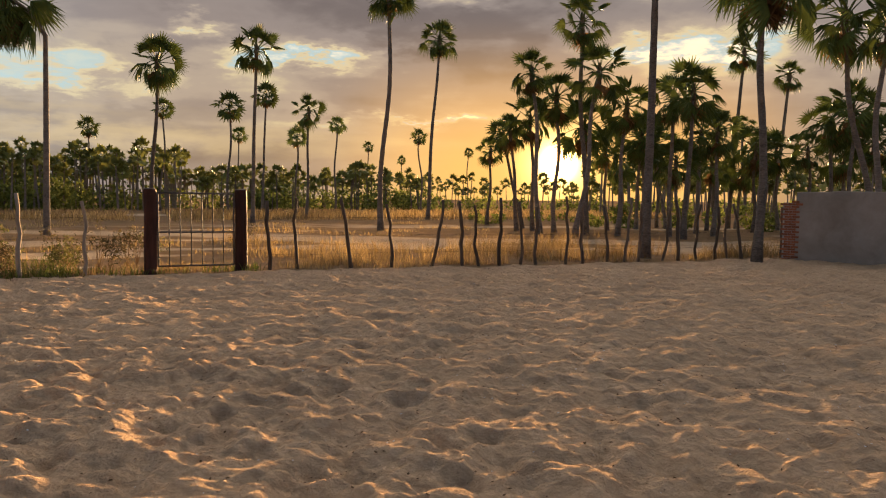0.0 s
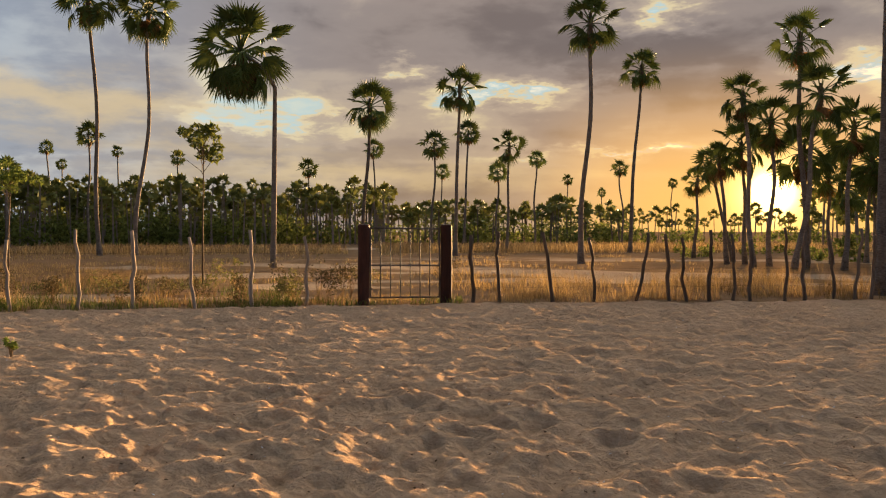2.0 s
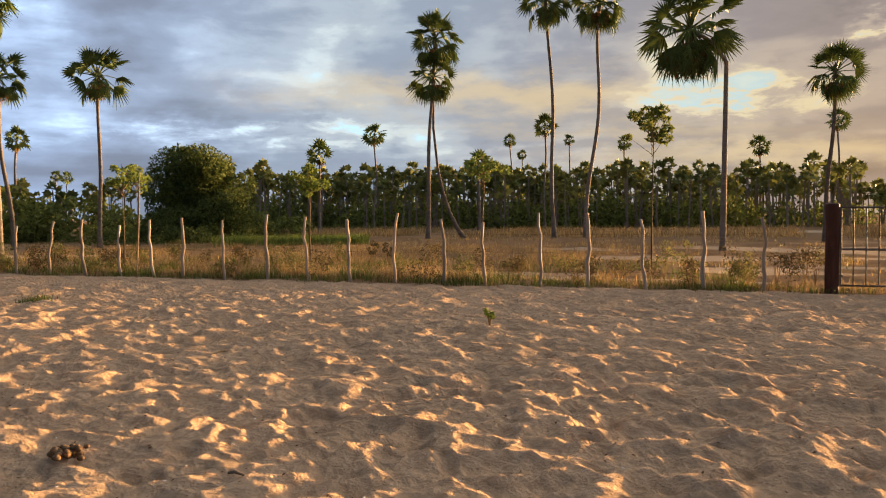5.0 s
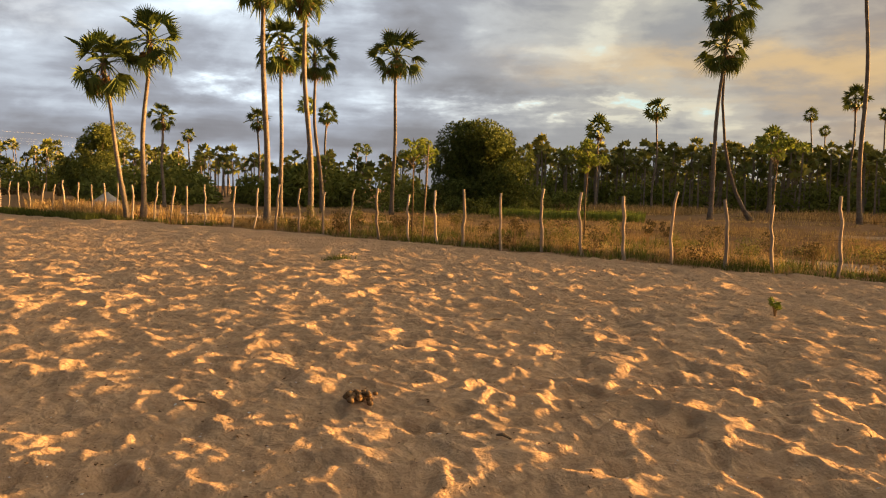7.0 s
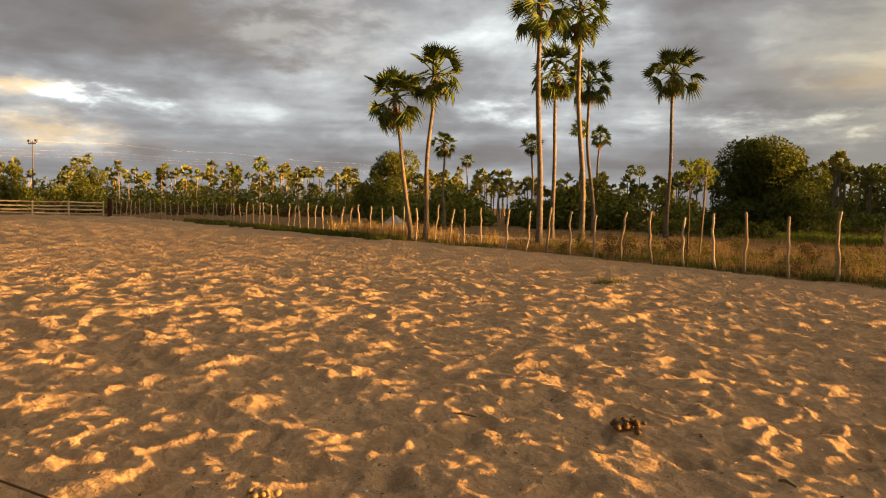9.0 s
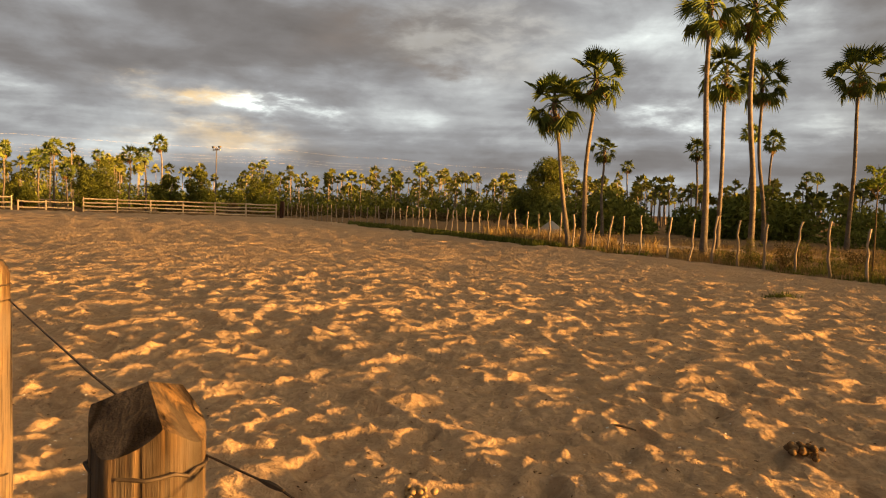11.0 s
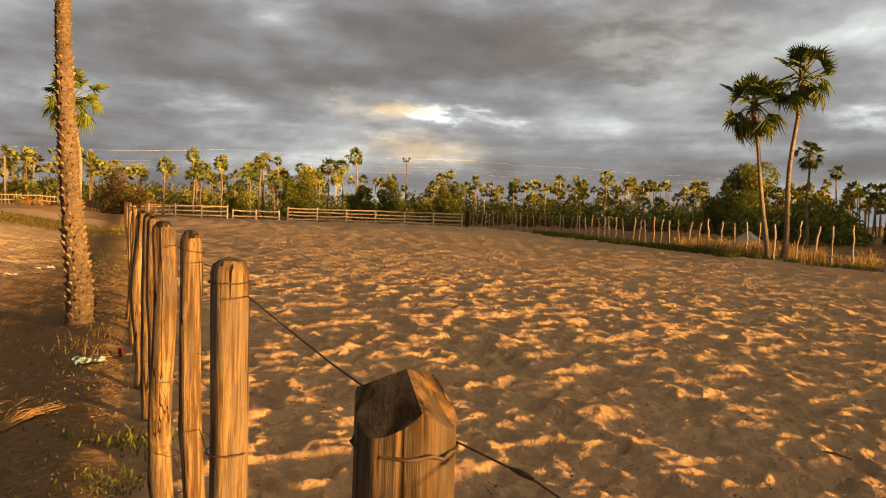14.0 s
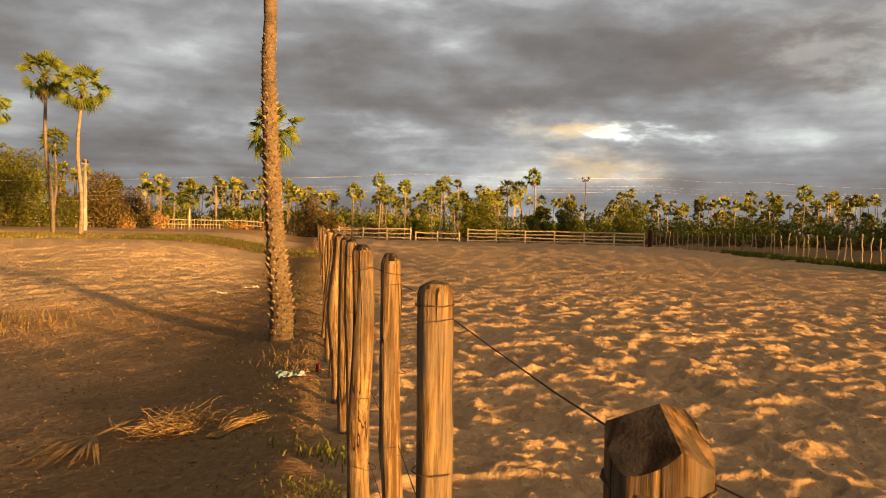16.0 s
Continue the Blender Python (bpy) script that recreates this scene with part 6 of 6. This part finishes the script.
frond = thing("fallen_frond", "grey dry fallen palm frond lying on the dirt", "palm frond", (-4.4, -6.2, float(ground_height(np.array([-4.4]), np.array([-6.2]))[0]) + 0.03), math.degrees(math.atan2(0.8, 1.6)))
bm = bmesh.new()
tube(bm, [(0, 0, 0.03), (0.5, 0.05, 0.05), (1.05, 0.02, 0.04)], [0.016, 0.014, 0.012], 6, True)
stalk = part("stalk", bm, BARK, frond)
rng = random.Random(14)
for k in range(22):
    a = radians(-38 + 76 * k / 21 + rng.uniform(-4, 4))
    r = rng.uniform(0.6, 0.95)
    bm = bmesh.new()
    p0, p1, p2 = Vector((1.03, 0.02, 0.04)), Vector((1.03 + r * 0.5 * math.cos(a), r * 0.5 * math.sin(a), rng.uniform(0.03, 0.09))), Vector((1.03 + r * math.cos(a), r * math.sin(a), 0.01))
    side = Vector((-math.sin(a), math.cos(a), 0)) * 0.014
    vs = [bm.verts.new(v) for v in (p0 - side * 0.3, p0 + side * 0.3, p1 + side, p1 - side, p2)]
    bm.faces.new((vs[0], vs[1], vs[2], vs[3]))
    bm.faces.new((vs[3], vs[2], vs[4]))
    part("leaf_blade", bm, TWIG, frond)


def crumple(name, x, y, w, d, h, seed, mat, label):
    bm = bmesh.new()
    bmesh.ops.create_grid(bm, x_segments=9, y_segments=7, size=0.5)
    rng = random.Random(seed)
    o = Vector((rng.uniform(0, 50), 0, 0))
    for v in bm.verts:
        v.co = Vector((v.co.x * w, v.co.y * d, 0.012 + h * abs(noise.noise(v.co * 5 + o)) + h * 0.4 * abs(noise.noise(v.co * 13 + o))))
    ob = part(name, bm, mat)
    ob.matrix_basis = pose(x, y, float(ground_height(np.array([x]), np.array([y]))[0]), 0, 0, rng.uniform(0, 180))
    return tagged(ob, label, "litter")


crumple("plastic_bag", -5.95, -6.1, 0.3, 0.16, 0.09, 1, PLASTIC, "crumpled pale blue plastic bag on the dirt")
crumple("paper_scrap", -12.3, -13.9, 0.4, 0.2, 0.08, 2, PAPER, "crumpled white paper scrap on the dirt")
crumple("paper_scrap", -11.0, -13.3, 0.22, 0.15, 0.05, 3, PAPER, "small white litter scrap on the dirt")
tin = thing("tin_can", "crushed dark red tin standing beside the fence", "can", (-6.5, -6.22, float(ground_height(np.array([-6.5]), np.array([-6.22]))[0]) + 0.01), 30)
bm = bmesh.new()
tube(bm, [(0, 0, -0.01), (0, 0, 0.02), (0.004, 0, 0.045), (0, 0, 0.08), (0, 0, 0.084)], [0.024, 0.027, 0.022, 0.026, 0.023], 12, True, 0.05, random.Random(4))
part("shell", bm, RED_TIN, tin)


def stick(x, y, length, turn, seed):
    rng = random.Random(seed)
    bm = bmesh.new()
    z = float(ground_height(np.array([x]), np.array([y]))[0])
    tube(bm, [(-length / 2, 0, 0.012), (0, rng.uniform(-0.02, 0.02), 0.03), (length / 2, 0, 0.015)], [0.008, 0.011, 0.006], 6, True)
    ob = part("stick", bm, BARK)
    ob.matrix_basis = pose(x, y, z, 0, 0, turn)
    return tagged(ob, "short dark dry stick lying on the sand", "stick", "sticks on the sand")


stick(-5.73, 0.6, 0.22, 60, 1)
stick(-8.4, 4.4, 0.42, 100, 2)
stick(-4.2, 2.3, 0.12, 20, 3)


def straw_bundle(ax, ay, bx, by, amount, seed):
    """A fallen tuft: stalks that lie side by side and fan out at one end."""
    rng = random.Random(seed)
    z = float(ground_height(np.array([ax]), np.array([ay]))[0])
    ob = thing("straw_bundle", "bundle of pale dry straw lying on the dirt", "straw", (ax, ay, z))
    run_ = Vector((bx - ax, by - ay, 0))
    side = Vector((-run_.y, run_.x, 0)).normalized()
    for _ in range(amount):
        a, b = rng.gauss(0, 0.025), rng.gauss(0, 0.075)
        end = rng.uniform(0.75, 1.1)
        bm = bmesh.new()
        tube(bm, [side * a + Vector((0, 0, 0.02)), run_ * 0.5 * end + side * (a + b) * 0.5 + Vector((0, 0, rng.uniform(0.03, 0.1))), run_ * end + side * b + Vector((0, 0, rng.uniform(0.01, 0.08)))], [0.003, 0.0035, 0.0015], 4, False)
        part("stalk", bm, TWIG, ob)
    return ob


straw_bundle(-4.02, -5.0, -4.66, -5.18, 60, 5)

# ---- the yard's far side ----
YARD_STAKES = [post_mesh("stake", 150 + k, 1.15 + 0.1 * (k % 3), 0.05, 0.07, WOOD_POST, 6, 3) for k in range(5)]
yard_fence = thing("stake_fence", "row of rough brown stakes along the road behind the yard", "fence")


def road_point(az, d):
    return -math.sin(radians(az)) * d, math.cos(radians(az)) * d


rng = random.Random(91)
for k in range(150):
    x, y = road_point(156 - 0.215 * k, 78 + 0.16 * k)
    z = float(ground_height(np.array([x]), np.array([y]))[0])
    shared("stake", YARD_STAKES[k % 5], yard_fence, pose(x, y, z, rng.uniform(-4, 4), rng.uniform(-4, 4), rng.uniform(0, 360)) @ Matrix.Diagonal((1, 1, rng.uniform(0.7, 1.15), 1)))
for z in (0.5, 1.0):
    bm = bmesh.new()
    line = []
    for k in range(0, 151, 10):
        x, y = road_point(156 - 0.215 * k, 78 + 0.16 * k)
        line.append((x, y, z + float(ground_height(np.array([x]), np.array([y]))[0])))
    tube(bm, line, [0.03] * len(line), 5, True)
    part("rail", bm, WOOD_RAIL, yard_fence)


def on_yard(seed, amount, near, far, back, front):
    """Places on the yard, by metres from the near fence and along it."""
    rng = np.random.default_rng(seed)
    off, run_ = rng.uniform(near, far, amount), rng.uniform(back, front, amount)
    x = NEAR_AT.x + NEAR_DIR.x * run_ - off * NEAR_DIR.y
    y = NEAR_AT.y + NEAR_DIR.y * run_ + off * NEAR_DIR.x
    return x, y


def verge(seed, amount, near, far):
    """Places on the strip between the yard and the road."""
    rng = np.random.default_rng(seed)
    d, a = rng.uniform(near, far, amount), rng.uniform(radians(131), radians(162), amount)
    x, y = -np.sin(a) * d, np.cos(a) * d
    keep = waves(x, y, 3.0, seed) > -0.45
    return x[keep], y[keep]


def brush_heap(az, d, wide, high, seed):
    x, y = road_point(az, d)
    rng, dice = np.random.default_rng(seed), random.Random(seed)
    clumps = [(x + dice.uniform(-wide, wide), y + dice.uniform(-0.5, 0.5), 0.3 + dice.uniform(0.1, high), dice.uniform(0.25, 0.55)) for _ in range(12)]
    verts, faces = leaf_cloud(rng, clumps, 1800, 0.11)
    ob = from_arrays("dry_bush", verts, faces, THATCH)
    return tagged(ob, "dry orange-brown bush beside the road fence", "bush", kind="stuff")


for seed, (az, d, wide, high) in enumerate([(146.5, 82, 0.7, 1.8), (144.4, 83, 0.9, 1.9), (136.0, 92, 3.4, 1.0), (131.5, 98, 1.8, 1.0), (129.5, 99, 1.0, 1.2), (139.0, 90, 2.0, 0.9)]):
    brush_heap(az, d, wide, high, 600 + seed)
blades("road_grass", 31, *verge(131, 21000, 36, 47), 0.05, 0.17, 0.012, GRASS_GREEN, "low yellow-green grass along the road")
blades("yard_grass", 32, *verge(132, 14000, 35, 49), 0.05, 0.18, 0.011, GRASS_DRY, "dry grass along the road")
blades("yard_straw", 34, *on_yard(134, 9000, 0.6, 12, 1.0, 24), 0.02, 0.07, 0.002, GRASS_TALL, "thin dry straw and stubble lying on the yard", 1.5)
blades("edge_weeds", 33, *on_yard(133, 1300, 0.15, 0.9, 4, 30), 0.015, 0.06, 0.006, GRASS_GREEN, "sparse green weeds beside the post fence")


def flakes(name, seed, x, y, size, mat, label, category):
    """Flat scraps lying about: dead leaves, chips and crumbs."""
    rng = np.random.default_rng(seed)
    amount = len(x)
    z = ground_height(x, y) + 0.006
    s = size * rng.uniform(0.5, 1.6, amount)
    turn = rng.uniform(0, 6.283, amount)
    c, d = np.cos(turn) * s, np.sin(turn) * s
    lift = rng.uniform(0.0, 0.5, amount) * s
    long = rng.uniform(0.35, 0.9, amount)
    p = np.stack([x, y, z], -1)
    a = np.stack([c, d, lift], -1)
    b = np.stack([-d * long, c * long, lift * 0.3], -1)
    up_ = np.stack([np.zeros(amount), np.zeros(amount), s * 0.35], -1)
    verts = np.stack([p - a, p + b, p + a, p - b, p + up_], 1).reshape(-1, 3)
    i = np.arange(amount)[:, None] * 5
    faces = np.concatenate([i + [0, 1, 4], i + [1, 2, 4], i + [2, 3, 4], i + [3, 0, 4]])
    return tagged(from_arrays(name, verts, faces, mat), label, category, kind="stuff")


def on_sand(seed, amount, reach):
    rng = np.random.default_rng(seed)
    d, a = 2.5 + reach * rng.uniform(0, 1, amount) ** 0.8, rng.uniform(radians(-32), radians(135), amount)
    x, y = -np.sin(a) * d, np.cos(a) * d
    sand = zones(x, y)[0] > 0.9
    return x[sand], y[sand]


flakes("sand_crumbs", 1, *on_sand(201, 5000, 16), 0.011, DUNG, "dark crumbs and bits of dung scattered on the sand", "debris")
flakes("sand_chips", 2, *on_sand(202, 1500, 12), 0.009, PAPER, "pale chips and pebbles scattered on the sand", "debris")
flakes("leaf_litter", 3, *on_yard(203, 6500, 0.2, 12, 1.5, 22), 0.02, BARK, "dark dead leaves and dung crumbs on the yard", "litter")
flakes("straw_litter", 4, *on_yard(204, 3500, 0.2, 11, 1.5, 20), 0.014, TWIG, "pale straw and chips on the yard", "litter")
